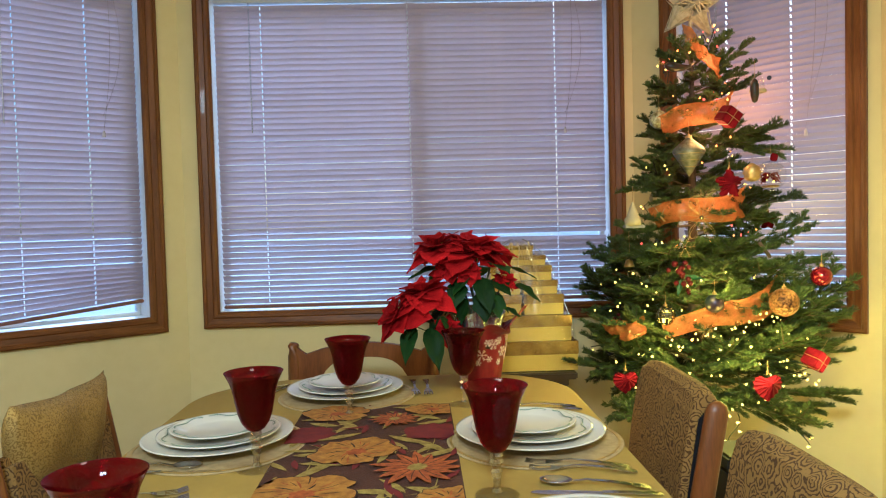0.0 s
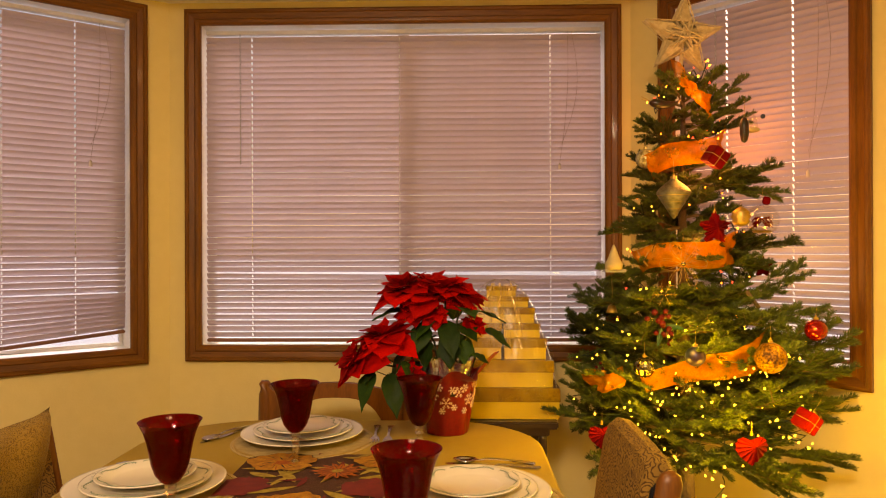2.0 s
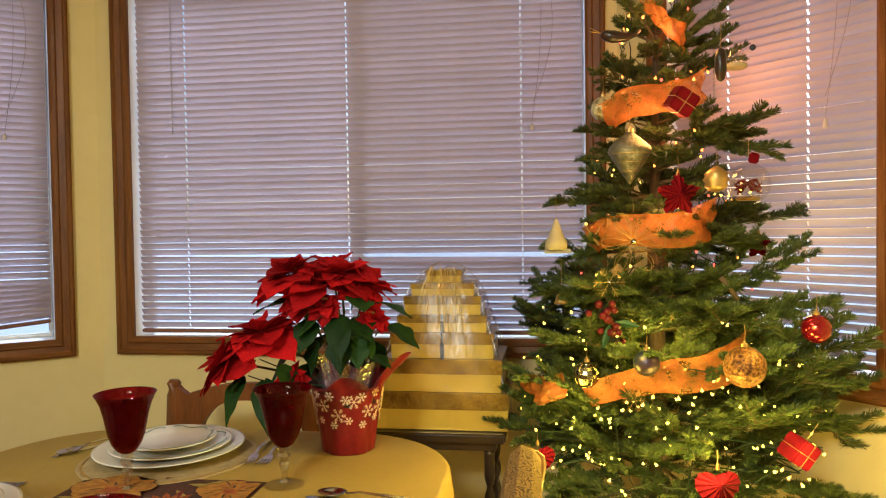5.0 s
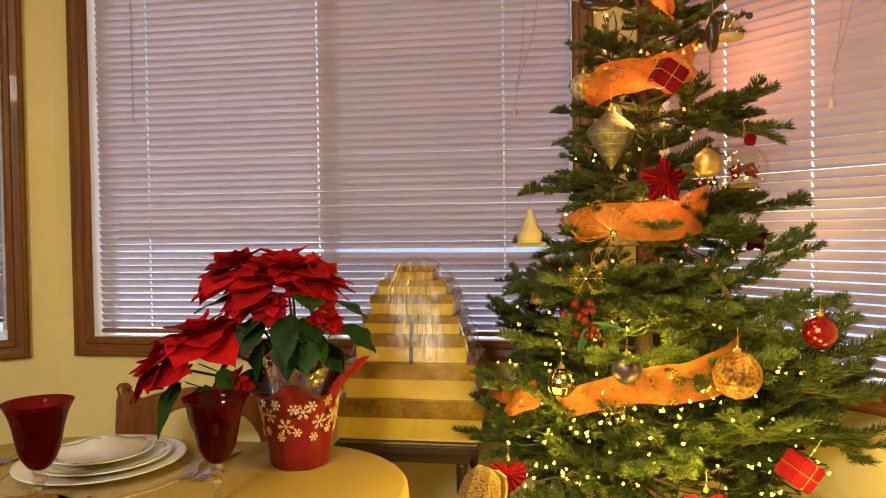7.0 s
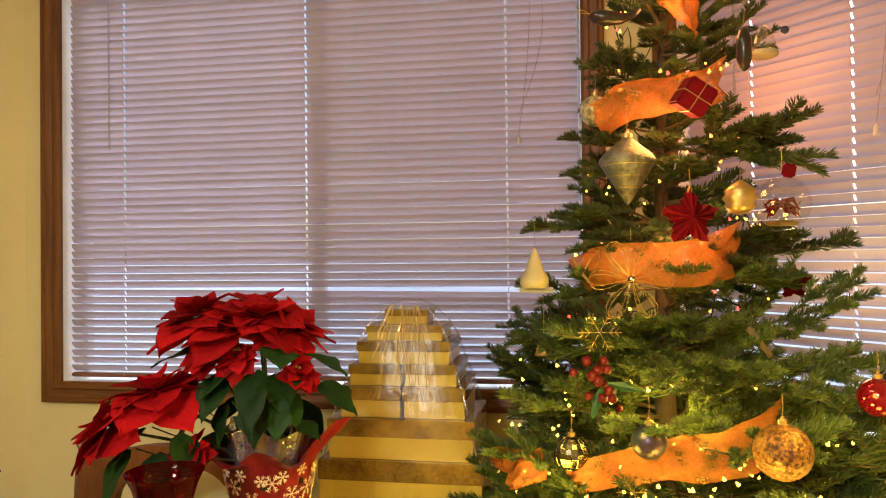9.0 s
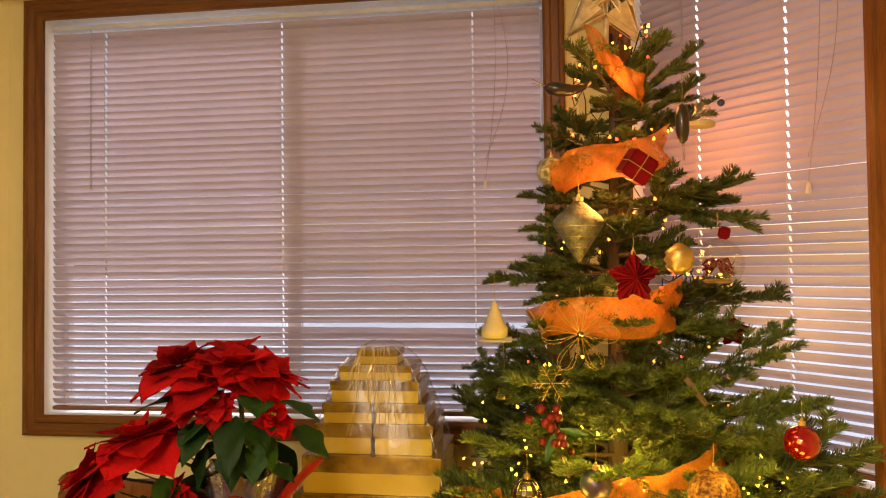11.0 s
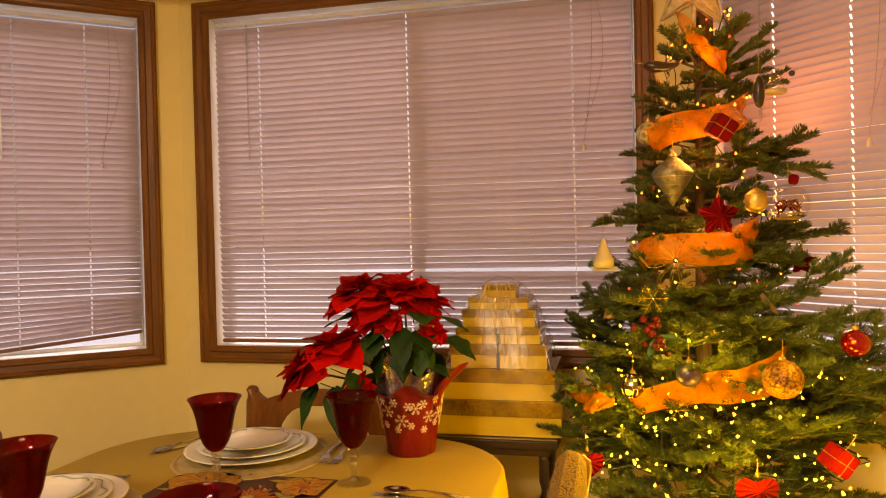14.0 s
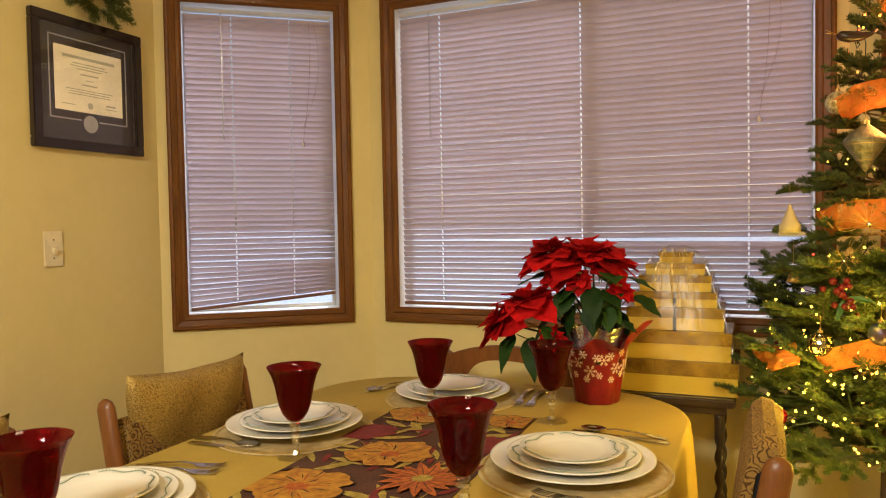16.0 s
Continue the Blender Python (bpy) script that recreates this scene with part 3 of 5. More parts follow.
def bloom(x, y, r, material, lobes, deep, turn=0.0):
    pts = []
    for i in range(72):
        a = 2 * math.pi * i / 72
        rr = r * (1 - deep + deep * abs(math.cos(lobes * a / 2 + turn)) ** 0.6) * (1 + 0.10 * math.sin(2 * a + turn) + 0.045 * math.sin(11 * a + 3 * turn) + 0.03 * math.sin(17 * a + turn))
        pts.append((x + rr * math.cos(a), y + rr * math.sin(a)))
    printed("printed_flower", pts, material)


def sprig(x, y, length, ang, width, material=None):
    pts = []
    c, s = math.cos(ang), math.sin(ang)
    for side in (1, -1):
        for i in range(9):
            u = i / 8 if side == 1 else 1 - i / 8
            w = side * width * math.sin(math.pi * u) ** 0.8 + 0.18 * length * u * u
            pts.append((x + c * length * u - s * w, y + s * length * u + c * w))
    printed("printed_leaf", pts[:-1], material or P_LEAF)


def poppy(x, y, r, turn):
    bloom(x, y, r * 1.035, P_DARK, 5, 0.22, turn)
    bloom(x, y, r, P_GOLD, 5, 0.22, turn)
    for k in range(24):
        a = turn + k * 0.2618
        f = 0.30 + 0.14 * math.sin(k * 2.1)
        sprig(x + f * r * math.cos(a), y + f * r * math.sin(a), r * (0.42 + 0.12 * math.sin(k * 1.3)), a + 0.12, 0.0010 + 0.0006 * (k % 3), P_DARK if k % 2 else P_ORANGE)
    bloom(x + r * 0.05, y - r * 0.1, r * 0.24, P_ORANGE, 6, 0.3, turn)


def daisy(x, y, r, turn):
    for k in range(15):
        a = turn + 2 * math.pi * k / 15
        sprig(x, y, r * (0.9 + 0.1 * math.sin(k * 2.3)), a, r * 0.115, P_ORANGE)
        sprig(x, y, r * 0.8, a, 0.0011, P_DARK)
    bloom(x, y, r * 0.2, P_LEAF, 9, 0.2)


for k in range(6):
    y = 0.80 + 0.235 * k
    for x, dy, ln, a in ((-0.20, 0.02, 0.12, 0.5), (-0.10, 0.09, 0.10, 2.4), (0.03, 0.12, 0.11, 0.3), (0.07, 0.02, 0.09, 1.9), (-0.03, 0.04, 0.12, -0.5),
                        (-0.15, 0.13, 0.10, 1.2), (0.0, 0.17, 0.09, 2.9), (-0.22, 0.16, 0.08, -0.4), (0.09, 0.15, 0.09, 2.2)):
        sprig(x, y + dy, ln, a + 0.4 * math.sin(k * 3 + x * 9), 0.012)
        sprig(x + 0.02, y + dy + 0.02, ln * 1.1, a + 0.9, 0.0013)
        sprig(x - 0.015, y + dy + 0.05, ln * 0.8, a + 1.7, 0.008)
        sprig(x + 0.01, y + dy - 0.03, ln * 0.7, a - 1.1, 0.007, P_WINE)
bloom(-0.215, 1.80, 0.065, P_WINE, 6, 0.2, 0.4)
bloom(0.07, 1.80, 0.065, P_WINE, 6, 0.2, 1.0)
bloom(-0.10, 1.36, 0.05, P_WINE, 6, 0.2, 1.0)
poppy(-0.095, 1.680, 0.088, 0.3)
poppy(-0.170, 1.455, 0.095, 1.1)
poppy(-0.165, 1.975, 0.078, 2.0)
poppy(0.085, 1.40, 0.06, 0.6)
poppy(0.07, 1.985, 0.06, 1.7)
poppy(-0.02, 1.10, 0.08, 0.7)
daisy(0.035, 1.560, 0.098, 0.2)
daisy(-0.19, 1.22, 0.085, 0.9)
daisy(-0.02, 1.90, 0.065, 0.5)
bloom(0.03, 1.25, 0.07, P_WINE, 6, 0.2, 1.0)
daisy(0.05, 0.90, 0.08, 0.4)

# ---- place settings ----


def plate_part(parent, name, r, z, ring):
    prof = [(0.0, z), (r * 0.55, z), (r * 0.62, z + 0.003), (r * 0.97, z + 0.011), (r, z + 0.0125), (r, z + 0.0145), (r * 0.97, z + 0.0140), (r * 0.66, z + 0.0062), (r * 0.60, z + 0.0045), (0.0, z + 0.004)]
    p = part(name, lathe(B(), prof[1:9], 56), CHINA, parent, smooth=True)
    if ring:
        bm = B()
        def rim_z(q):
            return z + 0.0062 + 0.0078 * (q / r - 0.66) / 0.31 + 0.0009
        for k in range(5):
            a0 = k * 2 * math.pi / 5
            vine = []
            for i in range(17):
                a = a0 + i * 0.066
                rr = r * (0.875 + 0.045 * math.sin(i * 0.55))
                vine.append((rr * math.cos(a), rr * math.sin(a), rim_z(rr)))
                for side in (-1, 1):
                    tip, aa = rr + side * 0.0060, a + 0.055
                    bm.faces.new([bm.verts.new(v) for v in (vine[-1], (rr * math.cos(a + 0.028), rr * math.sin(a + 0.028), rim_z(rr)), (tip * math.cos(aa), tip * math.sin(aa), rim_z(tip)))])
            tube(bm, vine, 0.0007, 4)
        part("garland", bm, GARLAND, p, "fine green vine garland")
    return p


def charger_thing(x, y):
    g = "place settings on the table"
    pm = thing("placemat", "round woven straw placemat with a gold border", "placemat", (x + 0.006, y - 0.012, TOP), group=g)
    part("weave", lathe(B(), [(0.187, 0.0), (0.188, 0.0015), (0.186, 0.003), (0.170, 0.003)], 56), MATW, pm)
    part("border", lathe(B(), [(0.176, 0.0031), (0.176, 0.0042), (0.181, 0.0042), (0.181, 0.0031)], 56, caps=False), GOLDTRIM, pm)
    a = thing("charger_plate", "large white china charger plate on a placemat", "plate", (x, y, TOP + 0.010), group=g)
    part("foot_ring", lathe(B(), [(0.070, -0.0068), (0.078, -0.0068), (0.080, 0.003), (0.072, 0.003)], 40, caps=False), CHINA, a, smooth=True)
    plate_part(a, "plate_body", 0.160, 0.002, False)
    b = thing("dinner_plate", "white china dinner plate with a green vine rim", "plate", (x + 0.002, y, TOP + 0.0175), rz=random.uniform(0, 70), group=g)
    plate_part(b, "plate_body", 0.130, 0.001, True)
    c = thing("salad_plate", "small white china plate with a green vine rim", "plate", (x - 0.002, y + 0.002, TOP + 0.0275), rz=random.uniform(0, 70), group=g)
    plate_part(c, "plate_body", 0.100, 0.001, True)
    return a


for x, y in ((-0.398, 1.775), (-0.165, 2.195), (0.278, 1.735), (-0.425, 1.235), (0.290, 1.190)):
    charger_thing(x, y)

goblet = thing("goblet", "ruby red glass goblet with a clear faceted stem", "goblet", (-0.278, 1.605, TOP), group="goblets on the table")
bm = lathe(B(), [(0.010, 0.0755), (0.018, 0.080), (0.0275, 0.094), (0.0335, 0.111), (0.0375, 0.132), (0.0408, 0.150), (0.0468, 0.171), (0.0560, 0.190), (0.0570, 0.191), (0.0555, 0.1905),
                 (0.0455, 0.171), (0.0395, 0.150), (0.0361, 0.132), (0.0320, 0.112), (0.0257, 0.096), (0.016, 0.083), (0.006, 0.0800)], 40)
part("bowl", bm, REDGLASS, goblet, "thin flared ruby glass bowl", smooth=True)
part("stem", lathe(B(), [(0.010, 0.0065), (0.0062, 0.013), (0.0070, 0.026), (0.0110, 0.042), (0.0080, 0.047), (0.0080, 0.051), (0.0135, 0.058), (0.0095, 0.064), (0.0120, 0.069), (0.0115, 0.0752)], 8), CLEARGLASS, goblet, "clear faceted glass stem")
part("foot", lathe(B(), [(0.0385, 0.0), (0.039, 0.0015), (0.037, 0.003), (0.018, 0.0052), (0.010, 0.0064)], 40), FOOTGLASS, goblet, "clear round glass foot", smooth=True)
for x, y in ((-0.133, 1.977), (0.172, 1.425), (0.156, 2.045), (-0.330, 1.045)):
    copy_thing(goblet, pose(x, y, TOP, 0, 0, random.uniform(0, 360)))


def strip(bm, rows):
    """A flat bar from rows of (x, half width, z), 1.6 mm thick."""
    prev = None
    for x, w, z in rows:
        ring = [bm.verts.new(p) for p in ((x, -w, z), (x, w, z), (x, w, z + 0.0016), (x, -w, z + 0.0016))]
        if prev:
            for i in range(4):
                bm.faces.new((prev[i], prev[(i + 1) % 4], ring[(i + 1) % 4], ring[i]))
        else:
            bm.faces.new(ring)
        prev = ring
    bm.faces.new(prev)


def cutlery(kind):
    ob = thing(kind, {"table_knife": "stainless steel table knife on the cloth", "table_spoon": "stainless steel spoon on the cloth", "table_fork": "stainless steel fork on the cloth"}[kind], kind.split("_")[1], (0, 0, -1), group="cutlery on the table")
    bm = B()
    if kind == "table_knife":
        strip(bm, [(0, 0.007, 0.001), (0.02, 0.0085, 0.002), (0.07, 0.006, 0.003), (0.10, 0.005, 0.003)])
        part("handle", bm, STEEL, ob)
        bm = B()
        strip(bm, [(0.10, 0.005, 0.0012), (0.12, 0.0085, 0.0008), (0.19, 0.009, 0.0008), (0.215, 0.006, 0.0008), (0.222, 0.001, 0.0008)])
        part("blade", bm, STEEL, ob)
    else:
        strip(bm, [(0, 0.008, 0.001), (0.015, 0.010, 0.003), (0.06, 0.0055, 0.008), (0.11, 0.0032, 0.010), (0.135, 0.0035, 0.006)])
        part("handle", bm, STEEL, ob)
        bm = B()
        if kind == "table_spoon":
            lathe(bm, [(0.001, -0.0062), (0.010, -0.0050), (0.017, -0.0015), (0.0205, 0.0020), (0.0195, 0.0022), (0.0160, -0.0005), (0.009, -0.0040), (0.001, -0.0052)], 20, Matrix.Translation((0.163, 0, 0.0068)) @ Matrix.Diagonal((1.45, 1, 1, 1)))
            part("spoon_bowl", bm, STEEL, ob, smooth=True)
        else:
            strip(bm, [(0.133, 0.0035, 0.006), (0.145, 0.010, 0.003), (0.158, 0.0125, 0.002)])
            part("fork_head", bm, STEEL, ob)
            for k in range(4):
                y = -0.0105 + 0.007 * k
                bm = B()
                prev = None
                for x, z in ((0.156, 0.002), (0.18, 0.001), (0.198, 0.004)):
                    ring = [bm.verts.new(p) for p in ((x, y - 0.0018, z), (x, y + 0.0018, z), (x, y + 0.0018, z + 0.0015), (x, y - 0.0018, z + 0.0015))]
                    if prev:
                        for i in range(4):
                            bm.faces.new((prev[i], prev[(i + 1) % 4], ring[(i + 1) % 4], ring[i]))
                    else:
                        bm.faces.new(ring)
                    prev = ring
                bm.faces.new(prev)
                part("tine", bm, STEEL, ob)
    return ob


TOPC = TOP + 0.0006
proto = {k: cutlery(k) for k in ("table_knife", "table_spoon", "table_fork")}
used = set()
for kind, x, y, rz in (
    ("table_spoon", -0.580, 1.632, -4), ("table_knife", -0.560, 1.600, -2),
    ("table_fork", -0.560, 1.930, 4), ("table_fork", -0.555, 1.962, 6),
    ("table_fork", -0.560, 1.425, 22), ("table_fork", -0.550, 1.395, 20),
    ("table_spoon", -0.345, 2.335, -112), ("table_knife", -0.318, 2.345, -118),
    ("table_fork", 0.018, 2.345, -86), ("table_fork", 0.058, 2.340, -88),
    ("table_knife", 0.440, 1.950, 172), ("table_spoon", 0.430, 1.978, 174),
    ("table_fork", 0.435, 1.530, 164), ("table_fork", 0.440, 1.505, 168),
    ("table_spoon", 0.440, 1.425, 166), ("table_knife", 0.450, 1.395, 172),
):
    m = pose(x, y, TOPC, 0, 0, rz)
    if kind in used:
        copy_thing(proto[kind], m)
    else:
        used.add(kind)
        proto[kind].matrix_world = m

# ---- chairs ----


def panel_chair(name_label, loc, rz, covered):
    """Upholstered side chair: origin on the floor under the back, the seat along +y. Covered: the fabric wraps over the posts."""
    ch = thing("dining_chair", name_label, "chair", loc, rz, group="chairs round the table")
    w, lean, lift = (0.186 if covered else 0.235), radians(9), (0.072 if covered else 0.0)
    m = Matrix.Translation((0, 0.06, 0.45 + lift)) @ Matrix.Rotation(lean, 4, 'X')
    top = 0.856 if covered else 0.85
    for s in (-1, 1):
        tip = 0.060 - 0.157 * (top - 0.45)
        bm = tube(B(), [(0, 0.075, 0.0), (0, 0.065, 0.25), (0, 0.06, 0.45), (0, 0.033, 0.62), (0, tip + 0.003, top - 0.022), (0, tip + 0.001, top - 0.008), (0, tip, top)], [0.019, 0.020, 0.022, 0.022, 0.021, 0.016, 0.005], 14)
        bmesh.ops.transform(bm, matrix=Matrix.Translation((s * w, 0, 0)) @ Matrix.Diagonal((0.75, 1.15, 1, 1)), verts=bm.verts)
        part("back_post", bm, CHAIRWOOD, ch, "varnished oak post", smooth=True)
        part("leg", box(B(), (s * w - 0.02, 0.44, 0), (s * w + 0.02, 0.48, 0.42), 0.005), CHAIRWOOD, ch)
    if covered:
        # one padded slab, round at the top, with a thin flap down the back
        bm = B()
        prof = [(0.020, 0.05), (0.036, 0.06), (0.040, 0.20), (0.038, 0.31), (0.032, 0.345), (0.016, 0.362), (-0.006, 0.360), (-0.022, 0.345), (-0.028, 0.31), (-0.028, 0.18), (-0.0245, 0.18), (-0.0245, 0.31), (0.0, 0.338), (0.020, 0.31)]
        n = 14
        rings = []
        for k in range(n + 1):
            u = k / n * 2 - 1
            x = u * (w - 0.012)
            drop = 0.014 * abs(u) ** 6
            rings.append([bm.verts.new(m @ Vector((x, y * (1 - 0.06 * abs(u) ** 6), z - drop * (z > 0.3)))) for y, z in prof])
        for a, b in zip(rings, rings[1:]):
            for i in range(len(prof)):
                bm.faces.new((a[i], a[(i + 1) % len(prof)], b[(i + 1) % len(prof)], b[i]))
        bm.faces.new(rings[0])
        bm.faces.new(rings[-1])
        part("backrest", bm, FABRIC, ch, "paisley woven upholstery")
        part("back_panel", box(B(), (-w + 0.014, -0.018, 0.06), (w - 0.014, 0.020, 0.32), 0.004, m), BLACKPL, ch, "black lining behind the padding")
    else:
        part("backrest", box(B(), (-w + 0.012, -0.022, 0.06), (w - 0.012, 0.030, 0.350), 0.016, m), FABRIC, ch, "paisley woven upholstery")
    part("seat", box(B(), (-w, 0.05, 0.42), (w, 0.49, 0.475), 0.02), FABRIC, ch, "paisley woven upholstery")
    part("seat_frame", box(B(), (-w + 0.005, 0.06, 0.38), (w - 0.005, 0.48, 0.42), 0.004), CHAIRWOOD, ch)
    return ch


right = panel_chair("oak dining chair upholstered in gold paisley, beside the tree", (0.640, 1.812, 0), 90, True)
copy_thing(right, pose(0.612, 1.212, 0, 0, 0, 90))
lc = panel_chair("oak dining chair upholstered in gold paisley, below the window", (-0.775, 1.800, 0), -90, False)
copy_thing(lc, pose(-0.775, 1.090, 0, 0, 0, -90))


def cushion(loc, rz):
    cu = thing("throw_cushion", "gold printed throw cushion draped over a chair back", "cushion", loc, rz)
    bm = B()
    n, k = 22, 16
    for side in (1, -1):
        grid = []
        for i in range(n + 1):
            u = i / n * 2 - 1
            row = []
            for j in range(k + 1):
                v = j / k
                half = 0.213 * (1 - 0.28 * v ** 2.6)
                x = u * half
                sag = 0.040 * (1 - u * u) * (1 - v)
                z = 0.026 - 0.016 * u * (1 - v) - 0.4 * sag - v * (0.285 - 0.100 * u * u)
                puff = 0.040 * (max(0.0, 1 - u ** 4) * max(0.0, 1 - (2 * v - 1) ** 4)) ** 0.6
                fold = 0.005 * math.sin(7 * u + 5 * v) * (1 - v)
                row.append(bm.verts.new((x, side * puff + fold + 0.02 * v, z)))
            grid.append(row)
        for i in range(n):
            for j in range(k):
                bm.faces.new((grid[i][j], grid[i + 1][j], grid[i + 1][j + 1], grid[i][j + 1]))
    bmesh.ops.remove_doubles(bm, verts=bm.verts, dist=0.0004)
    part("cover", bm, CUSHION, cu, smooth=True)
    return cu


c1 = cushion((-0.705, 1.800, 0.838), -90)
c1.matrix_world = pose(-0.745, 1.812, 0.866, 0, -2, 90)
copy_thing(c1, pose(-0.745, 1.100, 0.866, 0, -2, 90))

fc = thing("dining_chair", "oak dining chair with an arched top rail, at the table end", "chair", (-0.145, 2.60, 0), 180, group="chairs round the table")
for s in (-1, 1):
    part("back_post", tube(B(), [(s * 0.235, 0.03, 0), (s * 0.235, 0.03, 0.45), (s * 0.232, 0.0, 0.80), (s * 0.232, 0.0, 0.832), (s * 0.231, 0.0, 0.842)], [0.017, 0.018, 0.020, 0.020, 0.013], 12), CHAIRWOOD, fc, smooth=True)
    part("leg", box(B(), (s * 0.22 - 0.02, 0.38, 0), (s * 0.22 + 0.02, 0.42, 0.42), 0.005), CHAIRWOOD, fc)
bm = B()
n = 28
rowsf = []
for i in range(n + 1):
    u = i / n * 2 - 1
    x = u * 0.222
    top = 0.800 + 0.038 * max(0.0, 1 - (abs(u) / 0.9) ** 2) + 0.030 * max(0.0, abs(u) - 0.86) / 0.14
    arch = max(0.0, 1 - (abs(u) / 0.72) ** 3.2) ** 0.5 if abs(u) < 0.72 else 0.0
    low = 0.64 + 0.138 * arch + 0.012 * (1 - u * u) * (arch > 0)
    rowsf.append([bm.verts.new(p) for p in ((x, -0.012, low), (x, 0.012, low), (x, 0.012, top), (x, -0.012, top))])
for a, b in zip(rowsf, rowsf[1:]):
    for i in range(4):
        bm.faces.new((a[i], a[(i + 1) % 4], b[(i + 1) % 4], b[i]))
bm.faces.new(rowsf[0])
bm.faces.new(rowsf[-1])
part("top_rail", bm, CHAIRWOOD, fc, "curved oak rail with an arched cut-out")
part("lower_rail", box(B(), (-0.222, -0.01, 0.50), (0.222, 0.012, 0.545), 0.004), CHAIRWOOD, fc)
part("seat", box(B(), (-0.24, 0.0, 0.42), (0.24, 0.43, 0.455), 0.012), CHAIRWOOD, fc)

# ---- side table with the gift tower ----
SX, SY = 0.385, 2.705
st = thing("side_table", "small black side table with spiral turned legs", "side table", (SX, SY, 0))
part("tabletop", box(B(), (-0.175, -0.17, 0.702), (0.175, 0.17, 0.727), 0.005), DARKWOOD, st)
part("apron", box(B(), (-0.150, -0.145, 0.676), (0.150, 0.145, 0.702), 0.003), DARKWOOD, st)
for sx in (-1, 1):
    for sy in (-1, 1):
        bm = B()
        rings = []
        for k in range(65):
            z = 0.676 * (1 - k / 64)
            straight = z > 0.60 or z < 0.08 or 0.30 < z < 0.34
            ring = []
            for i in range(14):
                a = 2 * math.pi * i / 14
                r = 0.014 if straight else 0.0105 + 0.0042 * math.cos(2 * (a - z * 52))
                ring.append(bm.verts.new((sx * 0.130 + r * math.cos(a), sy * 0.125 + r * math.sin(a), z)))
            rings.append(ring)
        for a, b in zip(rings, rings[1:]):
            for i in range(14):
                bm.faces.new((a[i], a[(i + 1) % 14], b[(i + 1) % 14], b[i]))
        bm.faces.new(rings[0])
        bm.faces.new(rings[-1])
        part("leg", bm, DARKWOOD, st, "barley twist leg", smooth=True)
tiers = ((0.180, 0.134, 0.729, 0.098), (0.162, 0.122, 0.827, 0.086), (0.140, 0.105, 0.913, 0.068), (0.122, 0.094, 0.981, 0.046), (0.106, 0.082, 1.027, 0.050), (0.088, 0.070, 1.077, 0.034), (0.050, 0.045, 1.111, 0.034))
for k, (hx, hy, z, h) in enumerate(tiers):
    # two of the layers are pairs of narrow boxes side by side
    spans = ((-hx, -0.002), (0.002, hx)) if k in (2, 3) else ((-hx, hx),)
    for x0, x1 in spans:
        g = thing("gift_box", "cream and gold gift box in a wrapped stack", "gift box", (SX + 0.005 + (x0 + x1) / 2, SY - 0.012, z), random.uniform(-0.5, 0.5), group="stacked gift boxes")
        w, lid = (x1 - x0) / 2, h * 0.45
        part("body", box(B(), (-w + 0.003, -hy + 0.003, 0), (w - 0.003, hy - 0.003, h - lid), 0.0012), BOXCREAM, g, "cream glossy card")
        part("lid", box(B(), (-w, -hy, h - lid), (w, hy, h - 0.0006), 0.0016), BOXGOLD, g, "gold marbled lid")
cel = thing("cellophane_wrap", "clear crinkled cellophane round the gift boxes", "wrapping")
LEVELS = ((0.187, 0.141, 0.7295), (0.187, 0.141, 0.83), (0.168, 0.13, 0.918), (0.145, 0.112, 0.985), (0.126, 0.100, 1.032), (0.110, 0.086, 1.082), (0.091, 0.073, 1.114), (0.053, 0.048, 1.150), (0.02, 0.02, 1.166))
for face in range(4):
    # one sheet for each face of the stack, meeting at the corners
    bm = B()
    rings = []
    for hx, hy, z in LEVELS:
        ring = []
        for i in range(13):
            a = math.pi / 4 + math.pi / 2 * (face + i / 12)
            c, q0 = math.cos(a), math.sin(a)
            q = (abs(c) ** 5 + abs(q0) ** 5) ** -0.2
            wob = 1 + 0.022 * noise.noise(Vector((c * 3, q0 * 3, z * 14)))
            ring.append(bm.verts.new((SX + 0.005 + hx * c * q * wob, SY - 0.012 + hy * q0 * q * wob, z)))
        rings.append(ring)
    for a, b in zip(rings, rings[1:]):
        for i in range(12):
            bm.faces.new((a[i], a[i + 1], b[i + 1], b[i]))
    bmesh.ops.solidify(bm, geom=bm.faces[:], thickness=0.0004)
    part("film", bm, CELLO, cel)
for sx, sy in ((-1, -1), (1, -1), (1, 1), (-1, 1)):
    pts = [(SX + 0.005 + sx * hx * 0.895, SY - 0.012 + sy * hy * 0.895, z) for hx, hy, z in LEVELS]
    part("gathered_edge", tube(B(), pts, 0.0016, 6), SILVERCREASE, cel, "bright creased film edge")
cr = thing("curling_ribbon_bow", "gold and white curling ribbon hanging down the gift stack", "ribbon", (SX + 0.0, SY, 1.155))
for k in range(26):
    x0, ln = random.uniform(-0.03, 0.035), random.uniform(0.05, 0.21)
    ph = random.uniform(0, 6)
    pts = []
    for i in range(16):
        u = i / 15
        z = -ln * u
        y = -0.062 - 0.085 * min(1.0, (ln * u) / 0.2) - 0.012
        pts.append((x0 * (1 + 1.0 * u) + 0.004 * math.sin(9 * u + ph), y + 0.003 * math.cos(9 * u + ph), z))
    part("ribbon_curl", tube(B(), pts, 0.0007, 4), CURL, cr)

# ---- poinsettia ----
PX, PY = 0.218, 2.285


